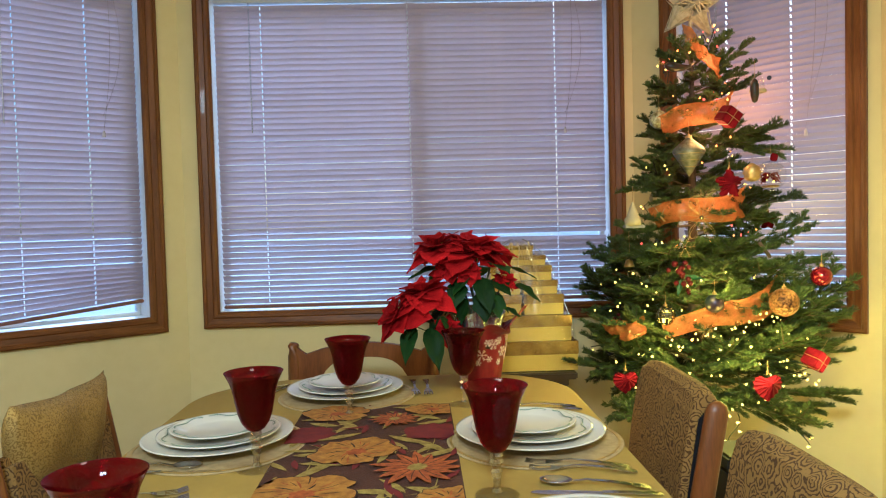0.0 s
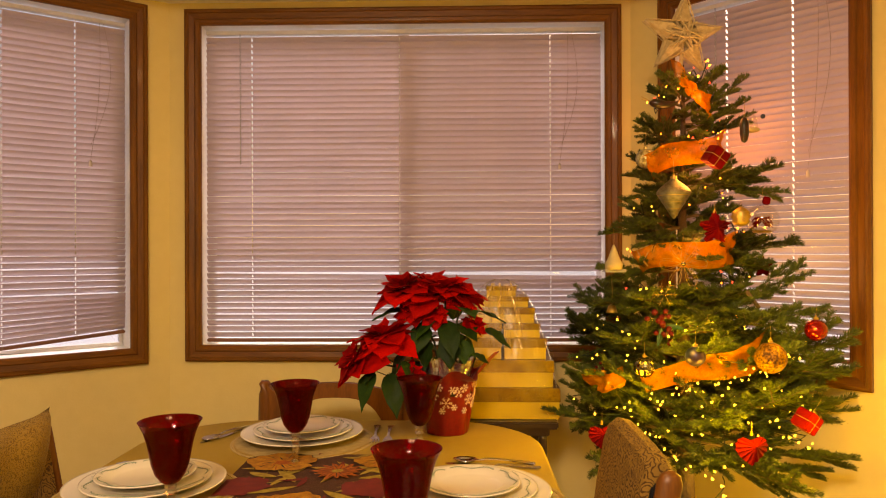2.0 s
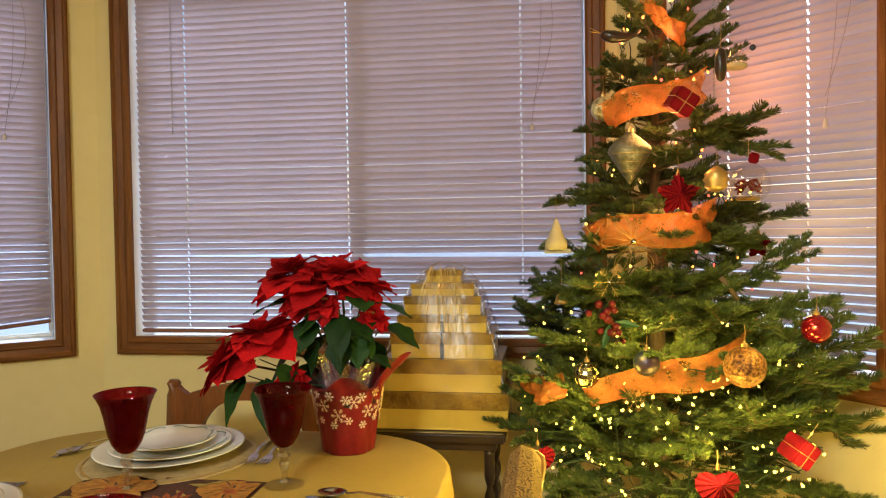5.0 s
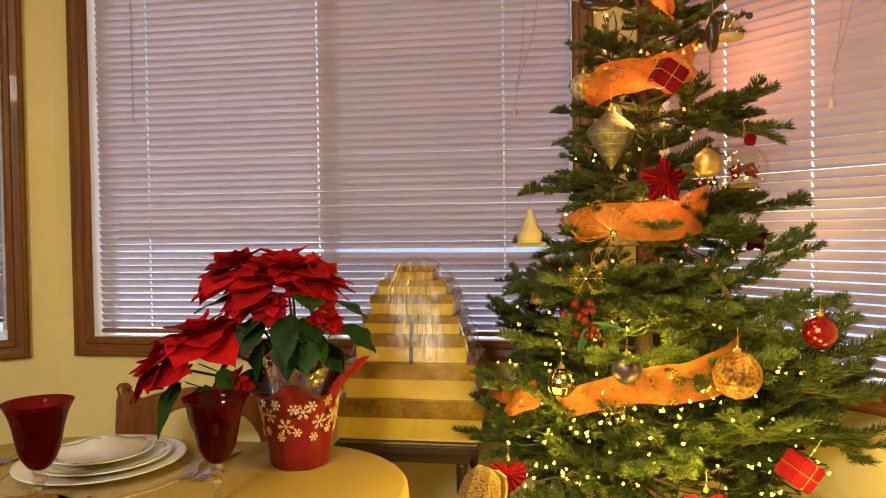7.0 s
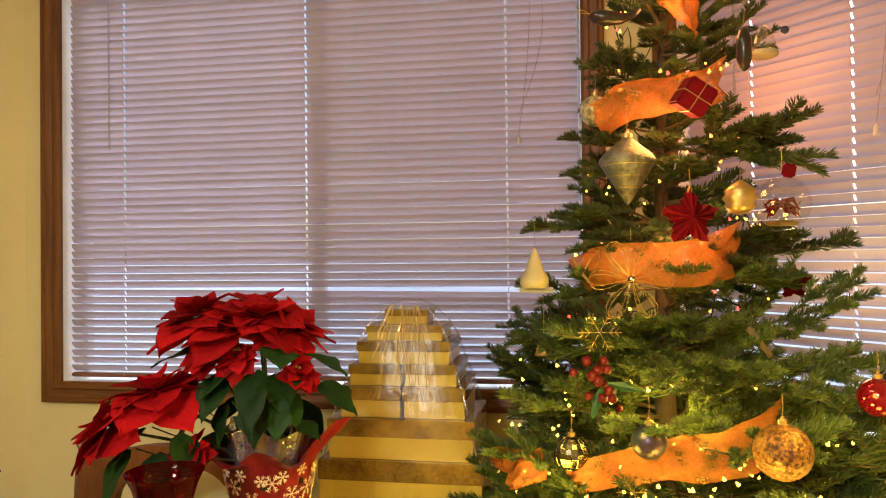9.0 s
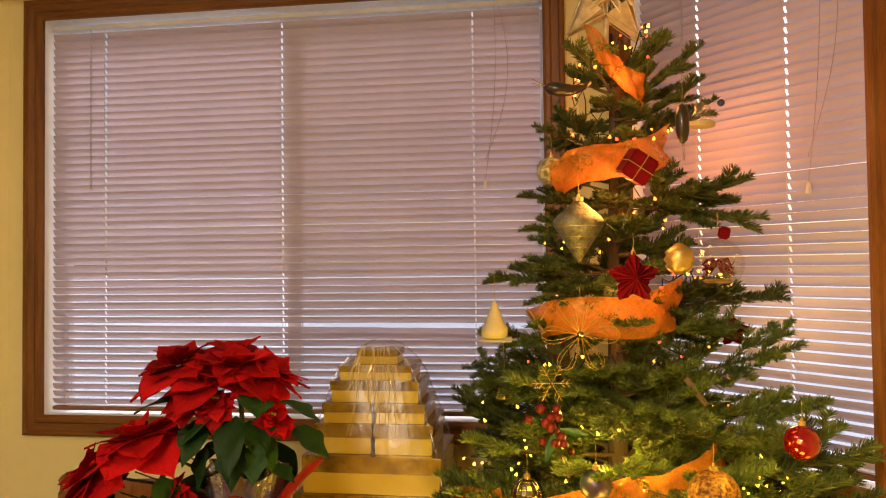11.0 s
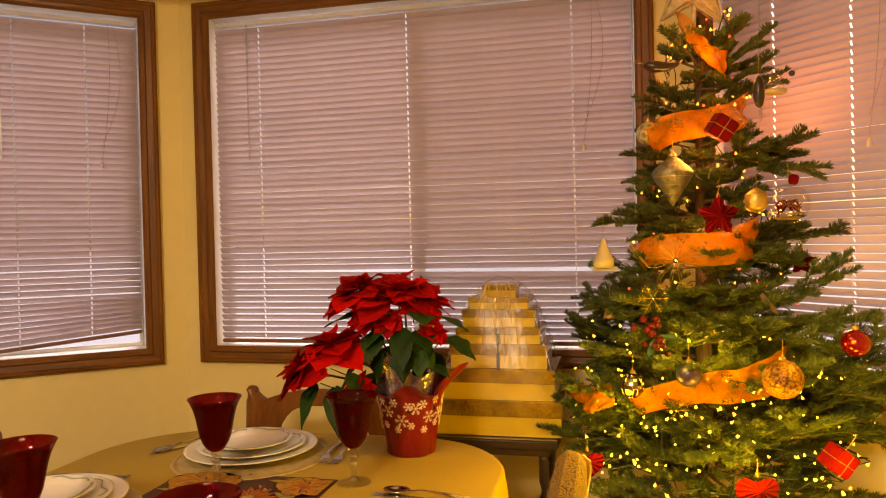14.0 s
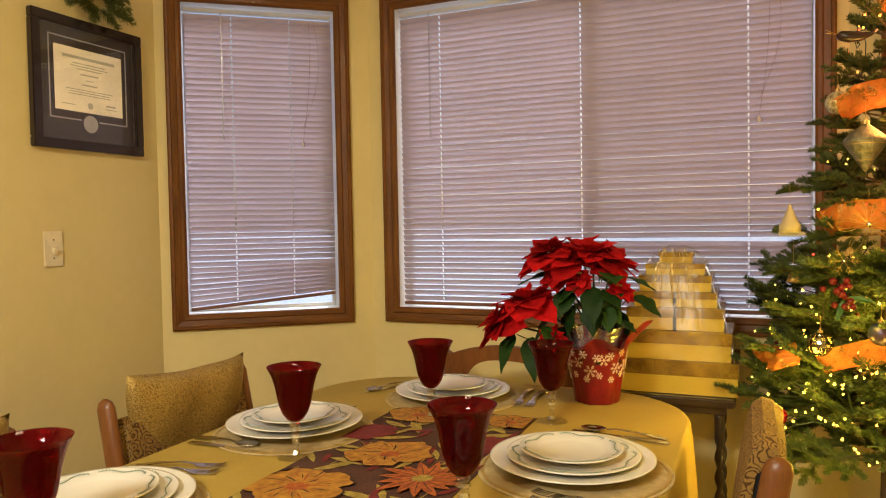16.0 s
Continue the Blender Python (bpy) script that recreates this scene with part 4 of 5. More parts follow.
def leaf_mesh(name, length, width, material, fold=0.25, droop=0.35, lobed=False):
    bm = B()
    n, k = 9, 6
    grid = []
    for i in range(n + 1):
        u = i / n
        w = width * (math.sin(math.pi * min(1, u * 1.02 + 0.02) ** 0.75) ** 0.9) * (1 + (0.16 * math.sin(u * 15) if lobed else 0.03 * math.sin(u * 22)))
        row = []
        for j in range(k + 1):
            v = j / k * 2 - 1
            x = length * u
            y = v * w * 0.5
            z = fold * abs(v) * w * 0.5 - droop * length * u * u + 0.02 * length * math.sin(u * 11 + v * 3) + 0.012 * length * math.cos(v * 7 + u * 5)
            row.append(bm.verts.new((x, y, z)))
        grid.append(row)
    for i in range(n):
        for j in range(k):
            bm.faces.new((grid[i][j], grid[i + 1][j], grid[i + 1][j + 1], grid[i][j + 1]))
    bmesh.ops.remove_doubles(bm, verts=bm.verts, dist=0.0002)
    me = bpy.data.meshes.new(name)
    bm.to_mesh(me)
    bm.free()
    me.materials.append(material)
    me.polygons.foreach_set("use_smooth", [True] * len(me.polygons))
    return me


pot = thing("poinsettia_pot", "red foil wrapped flower pot with a gold snowflake print", "flower pot", (PX, PY, TOP))
bm = B()
prof = [(0.056, 0.0), (0.058, 0.004), (0.065, 0.06), (0.072, 0.12), (0.079, 0.150)]
rings = []
for kk, (r, z) in enumerate(prof + [(0.098, 0.167), (0.118, 0.192)]):
    ring = []
    for i in range(72):
        a = 2 * math.pi * i / 72
        crk = 0.0008 * math.sin(18 * a + z * 30) + 0.0012 * math.sin(7 * a + 1)
        zz = z
        rr = r + crk * (1 + z * 12)
        if kk >= 5:
            rr += 0.012 * math.sin(5 * a + 0.6) * (kk - 4) / 2 - 0.012
            zz += 0.016 * math.sin(5 * a + 1.9) * (kk - 4) / 2 - 0.012 * (kk - 4)
            tipa = max(0.0, math.cos(a - 0.15)) ** 9
            rr += 0.024 * tipa * (kk - 4) / 2
            zz += 0.042 * tipa * (kk - 4) / 2
        ring.append(bm.verts.new((rr * math.cos(a), rr * math.sin(a), zz)))
    rings.append(ring)
for a, b in zip(rings, rings[1:]):
    for i in range(72):
        bm.faces.new((a[i], a[(i + 1) % 72], b[(i + 1) % 72], b[i]))
bm.faces.new(list(reversed(rings[0])))
foil = part("foil_wrap", bm, REDFOIL, pot, "crinkled red foil wrap", smooth=True)
part("soil", lathe(B(), [(0.001, 0.128), (0.068, 0.126), (0.070, 0.110)], 30), SOIL, pot)
bm = B()
rings = []
for r, z in ((0.066, 0.125), (0.071, 0.155), (0.076, 0.185), (0.083, 0.206)):
    ring = []
    for i in range(60):
        a = 2 * math.pi * i / 60
        rr = r + 0.004 * math.sin(11 * a) * (z - 0.12) * 16 + 0.003 * math.sin(30 * a)
        ring.append(bm.verts.new((rr * math.cos(a) * 0.92 - 0.0, rr * math.sin(a) * 0.92, z + 0.008 * math.sin(4 * a + 2) * (z - 0.12) * 14)))
    rings.append(ring)
for a, b in zip(rings, rings[1:]):
    for i in range(60):
        bm.faces.new((a[i], a[(i + 1) % 60], b[(i + 1) % 60], b[i]))
part("silver_liner", bm, SILVERFILM, pot, "crinkled silver plastic liner")


def snowflake(a, z, size):
    bm = B()
    for arm in range(6):
        t = arm * math.pi / 3
        bars = [((0, 0), (math.cos(t), math.sin(t)))]
        for f in (0.5, 0.78):
            for sgn in (-1, 1):
                bars.append(((f * math.cos(t), f * math.sin(t)), (f * math.cos(t) + 0.28 * math.cos(t + sgn * 0.9), f * math.sin(t) + 0.28 * math.sin(t + sgn * 0.9))))
        for (x0, y0), (x1, y1) in bars:
            pts = []
            for x, y in ((x0, y0), (x1, y1)):
                zz = z + y * size
                r = 0.0665 + 0.0148 * (zz - 0.06) / 0.09 + 0.0030
                aa = a + x * size / r
                pts.append((r * math.cos(aa), r * math.sin(aa), zz))
            tube(bm, pts, 0.0008, 4)
    part("snowflake", bm, SNOWFLAKE, foil)


for a in range(14):
    snowflake(a * 0.45 + 0.05, 0.076 + 0.012 * math.sin(a * 3.1), 0.009)
    snowflake(a * 0.45 + 0.2, 0.108 + 0.016 * math.sin(a * 2.4), 0.016 + 0.004 * math.cos(a * 3))
    snowflake(a * 0.45 + 0.42, 0.134 + 0.006 * math.sin(a * 1.7), 0.011)

plant = thing("poinsettia", "red poinsettia with two flower clusters in a foil pot", "plant", (PX, PY, TOP + 0.126))
bracts = [leaf_mesh("bract", 0.110, 0.100, BRACT, 0.20, 0.10), leaf_mesh("bract", 0.106, 0.088, BRACT, 0.3, 0.02, True), leaf_mesh("bract", 0.118, 0.104, BRACT, 0.12, 0.22)]
greens = [leaf_mesh("leaf", 0.105, 0.074, PLANTLEAF, 0.15, 0.25), leaf_mesh("leaf", 0.090, 0.064, PLANTLEAF, 0.22, 0.15, True), leaf_mesh("leaf", 0.125, 0.066, PLANTLEAF, 0.1, 0.45)]
rnd = random.Random(5)
# flower heads: place, size and the way that they face
heads = ((-0.112, -0.035, 0.270, 0.92, -0.12, -0.10), (-0.004, -0.020, 0.268, 0.90, 0.12, -0.10), (-0.048, 0.060, 0.274, 0.90, 0.0, 0.0), (-0.045, -0.050, 0.258, 0.78, 0.0, -0.20), (0.044, 0.005, 0.250, 0.74, 0.6, -0.05), (-0.090, -0.060, 0.212, 0.48, -0.2, -0.8), (-0.030, -0.065, 0.205, 0.36, 0.1, -0.8),
         (0.070, -0.045, 0.172, 0.38, 0.5, -0.7), (-0.165, -0.090, 0.145, 0.92, -0.20, -0.15), (-0.228, -0.125, 0.095, 0.82, -1.1, -0.35), (-0.100, -0.095, 0.045, 0.45, -0.5, -0.9))
for hx, hy, hz, s, tx, ty in heads:
    q = Vector((tx, ty, 1.0)).to_track_quat('Z', 'Y').to_matrix().to_4x4()
    a0 = rnd.uniform(0, 6)
    for ring_n, pitch_a, sc, dz in ((7, 9, 1.0, 0.0), (6, -6, 0.86, 0.007), (5, -32, 0.60, 0.012)):
        for i in range(ring_n):
            a = math.degrees(a0) + 360 / ring_n * i + rnd.uniform(-12, 12)
            m = Matrix.Translation((hx, hy, hz)) @ q @ Matrix.Translation((0, 0, dz)) @ pose(0, 0, 0, 0, 0, a) @ pose(0.004, 0, 0, rnd.uniform(-20, 20), pitch_a + rnd.uniform(-12, 12), 0) @ Matrix.Diagonal((*(s * sc * rnd.uniform(0.85, 1.12),) * 3, 1))
            shared("bract", bracts[rnd.randrange(3)], plant, m)
        a0 += 0.5
    bm = B()
    for i in range(7):
        ball(bm, (hx + rnd.uniform(-0.007, 0.007), hy + rnd.uniform(-0.007, 0.007), hz + 0.016 + rnd.uniform(0, 0.004)), 0.0032, 1)
    part("flower_centre", bm, GOLDTRIM, plant, "tiny yellow-green buds")
    part("stem", tube(B(), [(hx * 0.12, hy * 0.12, 0.0), (hx * 0.3, hy * 0.3, hz * 0.45), (hx * 0.75, hy * 0.75, hz * 0.8), (hx, hy, hz)], [0.0036, 0.0032, 0.0027, 0.002], 7), STEM, plant, smooth=True)
# green leaves: place of the stalk, way round, droop, size
for x, y, z, a, p, k in ((-0.02, -0.05, 0.215, 200, 8, 1.0), (0.03, -0.05, 0.222, -60, 6, 1.0), (0.07, -0.03, 0.210, -15, 12, 1.0), (0.095, -0.03, 0.160, -10, 28, 0.95), (-0.10, -0.04, 0.215, 185, 4, 0.9), (0.0, 0.06, 0.21, 80, 10, 1.0), (-0.08, 0.05, 0.21, 130, 10, 0.9),
                         (-0.045, -0.055, 0.130, -115, 66, 0.85), (0.005, -0.055, 0.145, -85, 64, 1.0), (0.035, -0.05, 0.135, -70, 55, 0.8), (0.060, -0.04, 0.095, -20, 20, 0.6), (-0.09, -0.05, 0.110, 215, 30, 0.8),
                         (-0.165, -0.105, 0.095, 235, 36, 0.95), (-0.185, -0.120, 0.062, 240, 40, 0.8), (-0.150, -0.110, 0.055, -70, 40, 0.9), (-0.120, -0.100, 0.085, -40, 45, 0.8), (-0.03, -0.045, 0.190, -130, 28, 0.9), (0.0, -0.05, 0.185, -80, 30, 0.9), (0.03, -0.045, 0.180, -50, 25, 0.9), (-0.06, -0.05, 0.175, -100, 40, 0.8), (0.01, -0.02, 0.150, -30, 30, 0.9), (-0.02, 0.0, 0.14, 170, 30, 0.9), (-0.07, -0.02, 0.07, 150, 40, 0.8), (0.03, 0.03, 0.12, 60, 40, 0.9)):
    shared("leaf", greens[rnd.randrange(3)], plant, Matrix.Translation((x, y, z)) @ pose(0, 0, 0, 0, 0, a) @ pose(0.010, 0, 0, rnd.uniform(-15, 15), p, 0) @ Matrix.Diagonal((k, k, k, 1)))
    part("stalk", tube(B(), [(x * 0.75, y * 0.75, z - 0.025), (x, y, z)], 0.0014, 5), STEM, plant)

# ---- wall things ----
WX = P0.x
dip = thing("framed_certificate", "framed certificate behind glass with a wide dark mat", "picture frame", (WX, 2.145, 1.728))
hw, hh, fw = 0.220, 0.218, 0.032
bm = B()
for p, q in (((0, -hw, hh - fw), (0.024, hw, hh)), ((0, -hw, -hh), (0.024, hw, -hh + fw)), ((0, -hw, -hh + fw), (0.024, -hw + fw, hh - fw)), ((0, hw - fw, -hh + fw), (0.024, hw, hh - fw))):
    box(bm, p, q, 0.003)
part("frame", bm, BLACKFRAME, dip, "glossy espresso wood moulding")
part("mat_board", box(B(), (0.002, -hw + fw - 0.002, -hh + fw - 0.002), (0.010, hw - fw + 0.002, hh - fw + 0.002)), MATBOARD, dip)
for z0, z1, y0, y1 in ((0.148, 0.152, -0.155, 0.155), (-0.117, -0.113, -0.155, -0.035), (-0.117, -0.113, 0.035, 0.155)):
    part("fillet", box(B(), (0.010, y0, z0), (0.0112, y1, z1)), SILVERLINE, dip)
for y in (-0.153, 0.153):
    part("fillet", box(B(), (0.010, y - 0.002, -0.113), (0.0112, y + 0.002, 0.148)), SILVERLINE, dip)
part("paper", box(B(), (0.010, -0.135, -0.088), (0.0108, 0.135, 0.122)), PAPER, dip, "cream certificate paper")
for z, y0, y1, h in ((0.092, -0.105, 0.105, 0.010), (0.073, -0.065, 0.065, 0.0035), (0.064, -0.075, 0.075, 0.0035), (0.055, -0.05, 0.05, 0.0035), (0.038, -0.035, 0.035, 0.005), (0.020, -0.015, 0.015, 0.003), (0.004, -0.030, 0.030, 0.005),
                     (-0.014, -0.095, 0.095, 0.003), (-0.022, -0.08, 0.08, 0.003), (-0.030, -0.085, 0.085, 0.003), (-0.066, -0.11, -0.06, 0.003), (-0.066, 0.06, 0.11, 0.003), (-0.055, 0.065, 0.105, 0.006)):
    part("text_bar", box(B(), (0.0108, y0, z - h / 2), (0.0111, y1, z + h / 2)), INK, dip)
part("paper_seal", lathe(B(), [(0.011, 0), (0.011, 0.0004), (0.002, 0.0005)], 20, Matrix.Translation((0.0108, 0, -0.064)) @ pose(0, 0, 0, 0, 90, 0)), INK, dip)
part("seal", lathe(B(), [(0.029, 0), (0.029, 0.0012), (0.024, 0.0016), (0.023, 0.001), (0.012, 0.001), (0.010, 0.0016), (0.001, 0.0018)], 32, Matrix.Translation((0.010, 0, -0.125)) @ pose(0, 0, 0, 0, 90, 0)), SILVERLINE, dip, "round embossed silver medallion")
gl = part("glazing", box(B(), (0.015, -hw + fw, -hh + fw), (0.0165, hw - fw, hh - fw)), GLASS, dip)
gl.visible_shadow = False

sw = thing("light_switch", "almond plastic light switch on the painted wall", "light switch", (WX, 1.990, 1.184))
part("plate", box(B(), (0, -0.035, -0.0575), (0.006, 0.035, 0.0575), 0.0025), PLATE_P, sw)
part("toggle", box(B(), (0.004, -0.006, -0.012), (0.019, 0.006, 0.007), 0.0015, pose(0, 0, 0, 0, 18, 0)), PLATE_P, sw)
for z in (-0.030, 0.030):
    part("screw", lathe(B(), [(0.0032, 0), (0.0030, 0.0012), (0.001, 0.0015)], 12, Matrix.Translation((0.006, 0, z)) @ pose(0, 0, 0, 0, 90, 0)), STEEL, sw)

# ---- fir tree ----


def mesh_np(name, verts, faces, material):
    me = bpy.data.meshes.new(name)
    me.from_pydata(verts, [], faces)
    me.materials.append(material)
    return me


def brush(rg, p0, p1, verts, faces, density=2600, nl=0.021, flat=0.55):
    """Needles round a twig from p0 to p1."""
    d = p1 - p0
    length = d.length
    d.normalize()
    side = d.cross(Vector((0, 0, 1))).normalized()
    up = side.cross(d)
    for _ in range(int(density * length)):
        t = rg.random() ** 0.9
        a = rg.uniform(0, 2 * math.pi)
        radial = side * math.cos(a) + up * (math.sin(a) * flat + 0.30)
        way = (radial * 0.85 + d * rg.uniform(0.45, 0.8)).normalized()
        ln = nl * rg.uniform(0.7, 1.1) * (1 - 0.35 * max(0, t - 0.75) / 0.25)
        b = p0 + d * (t * length)
        w = way.cross(Vector((rg.uniform(-1, 1), rg.uniform(-1, 1), rg.uniform(-1, 1)))).normalized() * 0.00085
        k = len(verts)
        verts.extend(((b - w)[:], (b + w)[:], (b + way * ln * 0.75 + w * 0.9)[:], (b + way * ln)[:], (b + way * ln * 0.75 - w * 0.9)[:]))
        faces.append((k, k + 1, k + 2, k + 3, k + 4))


def bough(rg, length):
    """One fir bough along +x: needle mesh and twig mesh."""
    verts, faces = [], []
    bm = B()
    rise = rg.uniform(-0.02, 0.06)
    spine = [Vector((length * u, 0.02 * math.sin(u * 3), length * (rise * u + 0.10 * u * u))) for u in [i / 8 for i in range(9)]]
    tube(bm, spine, [0.0045 * (1 - 0.75 * i / 8) for i in range(9)], 5)
    for i in range(2, 8):
        brush(rg, spine[i], spine[i + 1], verts, faces)
    k = 0
    x = 0.26
    while x < 0.90:
        i = min(7, int(x * 8))
        p = spine[i].lerp(spine[i + 1], x * 8 - i)
        for sgn in (-1, 1):
            ln = length * (0.46 * (1 - x) + 0.13) * rg.uniform(0.8, 1.15)
            ang = radians(rg.uniform(38, 52)) * sgn
            tip = p + Vector((math.cos(ang) * ln, math.sin(ang) * ln, ln * rg.uniform(-0.18, 0.50)))
            tube(bm, [p, p.lerp(tip, 0.5), tip], [0.0022, 0.0018, 0.001], 4)
            brush(rg, p.lerp(tip, 0.1), tip, verts, faces)
            if ln > 0.10:
                for s2 in (-1, 1):
                    b = p.lerp(tip, 0.45)
                    t2 = b + Matrix.Rotation(s2 * radians(42), 3, 'Z') @ ((tip - b) * 0.72)
                    tube(bm, [b, t2], [0.0015, 0.0008], 4)
                    brush(rg, b, t2, verts, faces)
        x += rg.uniform(0.13, 0.19)
    tw = bpy.data.meshes.new("twig")
    bm.to_mesh(tw)
    bm.free()
    tw.materials.append(TWIG)
    return mesh_np("needles", verts, faces, NEEDLE), tw


tree = thing("christmas_tree", "decorated noble fir christmas tree in front of the bay window", "christmas tree", (TX, TY, 0))
part("trunk", tube(B(), [(0, 0, 0.10), (0.004, 0, 0.5), (0.0, 0.003, 0.9), (-0.004, 0, 1.3), (0, 0, 1.62), (0.0, 0, 1.82)], [0.032, 0.029, 0.023, 0.014, 0.008, 0.004], 14), BARK, tree, "rough grey-brown bark", smooth=True)
rg = random.Random(11)
BIG = [bough(rg, 0.42) for _ in range(4)]
MID = [bough(rg, 0.27) for _ in range(4)]
TIP = [bough(rg, 0.15) for _ in range(3)]


def crown(z):
    pts = ((0.60, 0.30), (0.70, 0.44), (0.82, 0.47), (1.0, 0.42), (1.2, 0.32), (1.4, 0.27), (1.6, 0.21), (1.75, 0.16), (1.86, 0.10))
    for (a, ra), (b, rb) in zip(pts, pts[1:]):
        if z <= b:
            return ra + (rb - ra) * (z - a) / (b - a)
    return 0.06


def room(a, reach):
    """Keep a bough short of the two walls behind the tree."""
    dx, dy = math.cos(a), math.sin(a)
    lim = reach * (1 + 0.08 * max(0.0, dx) - 0.16 * max(0.0, -dx) - 0.14 * max(0.0, -dy))
    if dy > 0:
        lim = min(lim, 0.44 / max(dy, 1e-3))
    e = dx * 0.7248 + dy * 0.689
    if e > 0:
        lim = min(lim, 0.29 / e)
    return lim


def place_bough(z, a, reach, climb, roll=0.0):
    src, ln = (BIG, 0.42) if reach > 0.33 else (MID, 0.27) if reach > 0.17 else (TIP, 0.15)
    k = reach / ln
    nd, tw = src[rg.randrange(len(src))]
    m = pose(0.006 * math.cos(a), 0.006 * math.sin(a), z, 0, 0, math.degrees(a)) @ pose(0, 0, 0, roll, -climb, 0) @ Matrix.Diagonal((k, k, min(k, 1.1), 1))
    br = shared("branch", nd, tree, m)
    new("twig", tw).parent = br


whorls = [(0.655, 6)] + [(0.70 + 0.066 * i, 8 if i < 5 else 6) for i in range(7)]
turn = 0.3
for z, n in whorls:
    turn += 1.1
    for i in range(n):
        a = turn + 2 * math.pi * i / n + rg.uniform(-0.22, 0.22)
        reach = room(a, crown(z) * rg.uniform(0.86, 1.10))
        place_bough(z - 0.02 + rg.uniform(-0.028, 0.028), a, reach, (-10 if z < 0.68 else 4) + rg.uniform(-13, 16), rg.uniform(-32, 32))
# the open upper tiers: root height, then the way from the trunk to the tip
for z, dx, dy, dz in (
    (1.70, -0.095, -0.08, 0.07), (1.66, 0.160, -0.08, 0.10), (1.71, 0.095, -0.06, 0.08), (1.62, 0.155, -0.10, 0.07), (1.58, 0.185, -0.06, 0.08),
    (1.57, -0.155, -0.06, 0.05), (1.55, -0.10, -0.08, -0.01), (1.47, 0.250, -0.12, -0.05), (1.47, 0.215, -0.16, 0.02), (1.47, 0.14, -0.17, 0.0), (1.46, -0.180, -0.06, 0.02), (1.43, -0.175, -0.08, -0.02),
    (1.33, -0.245, -0.08, -0.02), (1.30, -0.16, -0.14, -0.03), (1.24, 0.290, -0.10, 0.04), (1.22, 0.17, -0.18, 0.0), (1.20, -0.265, -0.08, 0.0), (1.13, -0.275, -0.10, -0.03),
):
    flat = math.hypot(dx, dy)
    place_bough(z, math.atan2(dy, dx), math.hypot(flat, dz), math.degrees(math.atan2(dz, flat)) - 5, rg.uniform(-14, 14))
for z, deg, reach in ((1.27, -100, 0.15), (1.29, -70, 0.15), (1.38, -115, 0.12), (1.39, -80, 0.13), (1.45, -105, 0.11), (1.50, -65, 0.12), (1.55, -120, 0.10), (1.57, -85, 0.11), (1.64, -70, 0.10), (1.65, -115, 0.09), (1.71, -90, 0.08), (1.36, -45, 0.16), (1.40, -150, 0.13), (1.02, -95, 0.30), (1.08, -75, 0.27), (1.10, -112, 0.26), (1.16, -90, 0.22), (1.18, -60, 0.24)):
    place_bough(z, radians(deg), reach, rg.uniform(-4, 16), rg.uniform(-25, 25))
for i in range(16):
    z = 1.22 + 0.034 * i
    a = radians(20 + 140 * ((i * 0.618) % 1))
    place_bough(z, a, room(a, crown(z) * 0.85), 14 + rg.uniform(-8, 12), rg.uniform(-20, 20))
stand = thing("tree_stand", "dark plastic christmas tree stand on the floor", "tree stand", (TX, TY, 0))
part("basin", lathe(B(), [(0.16, 0), (0.17, 0.02), (0.13, 0.09), (0.12, 0.10), (0.10, 0.09), (0.03, 0.05)], 28), BLACKPL, stand, smooth=True)
part("collar", lathe(B(), [(0.032, 0.05), (0.045, 0.05), (0.045, 0.17), (0.032, 0.17)], 20), BLACKPL, stand)

# ---- string lights ----
sl = thing("string_lights", "warm fairy light string wound through a fir tree", "fairy lights", (TX, TY, 0))


def bulb_mesh(name, material):
    bm = B()
    lathe(bm, [(0.0022, 0.0), (0.0042, 0.0015), (0.0036, 0.004), (0.0018, 0.008), (0.0004, 0.011)], 8)
    me = bpy.data.meshes.new(name)
    bmesh.ops.recalc_face_normals(bm, faces=bm.faces)
    bm.to_mesh(me)
    bm.free()
    me.materials.append(material)
    return me


BUL = [bulb_mesh("bulb", BULB_Y), bulb_mesh("bulb", BULB_O), bulb_mesh("bulb", BULB_R)]
pts = []
turns_n = 640
for i in range(turns_n):
    u = i / (turns_n - 1)
    zc = 0.735 + 1.085 * u ** 2.1
    a = 2 * math.pi * 12 * u + 0.4
    r = (0.90 if math.cos(a) > 0.5 else 1.0) * room(a, crown(zc) * ((0.70 if zc < 1.05 else 0.55) + (0.14 if zc < 1.05 else 0.05) * math.sin(i * 1.7)))
    pts.append(Vector((r * math.cos(a), r * math.sin(a), zc + 0.018 * math.sin(i * 0.9) + 0.012 * math.sin(i * 2.3))))
for k in range(0, turns_n - 1, 64):
    part("wire", tube(B(), pts[k:k + 65], 0.0014, 4), WIRE, sl, "dark green cable")
placed = 0
for i, p in reversed(list(enumerate(pts))):
    front = p.y < 0.06
    low = p.z < 1.07
    if not front and i % 14:
        continue
    if front and not low and i % 2 == 0:
        continue
    kind = 0 if low or rg.random() < 0.3 else (1 if rg.random() < 0.6 else 2)
    out = Vector((p.x, p.y, 0)).normalized()
    q = p + out * 0.010 + Vector((rg.uniform(-0.014, 0.014), rg.uniform(-0.014, 0.014), rg.uniform(-0.020, 0.016)))
    if placed < 240:
        shared("bulb", BUL[kind], sl, Matrix.Translation(q) @ pose(0, 0, 0, rg.uniform(-60, 60), rg.uniform(-60, 60), 0) @ Matrix.Diagonal((*(rg.uniform(0.50, 0.82),) * 3, 1)))
        placed += 1
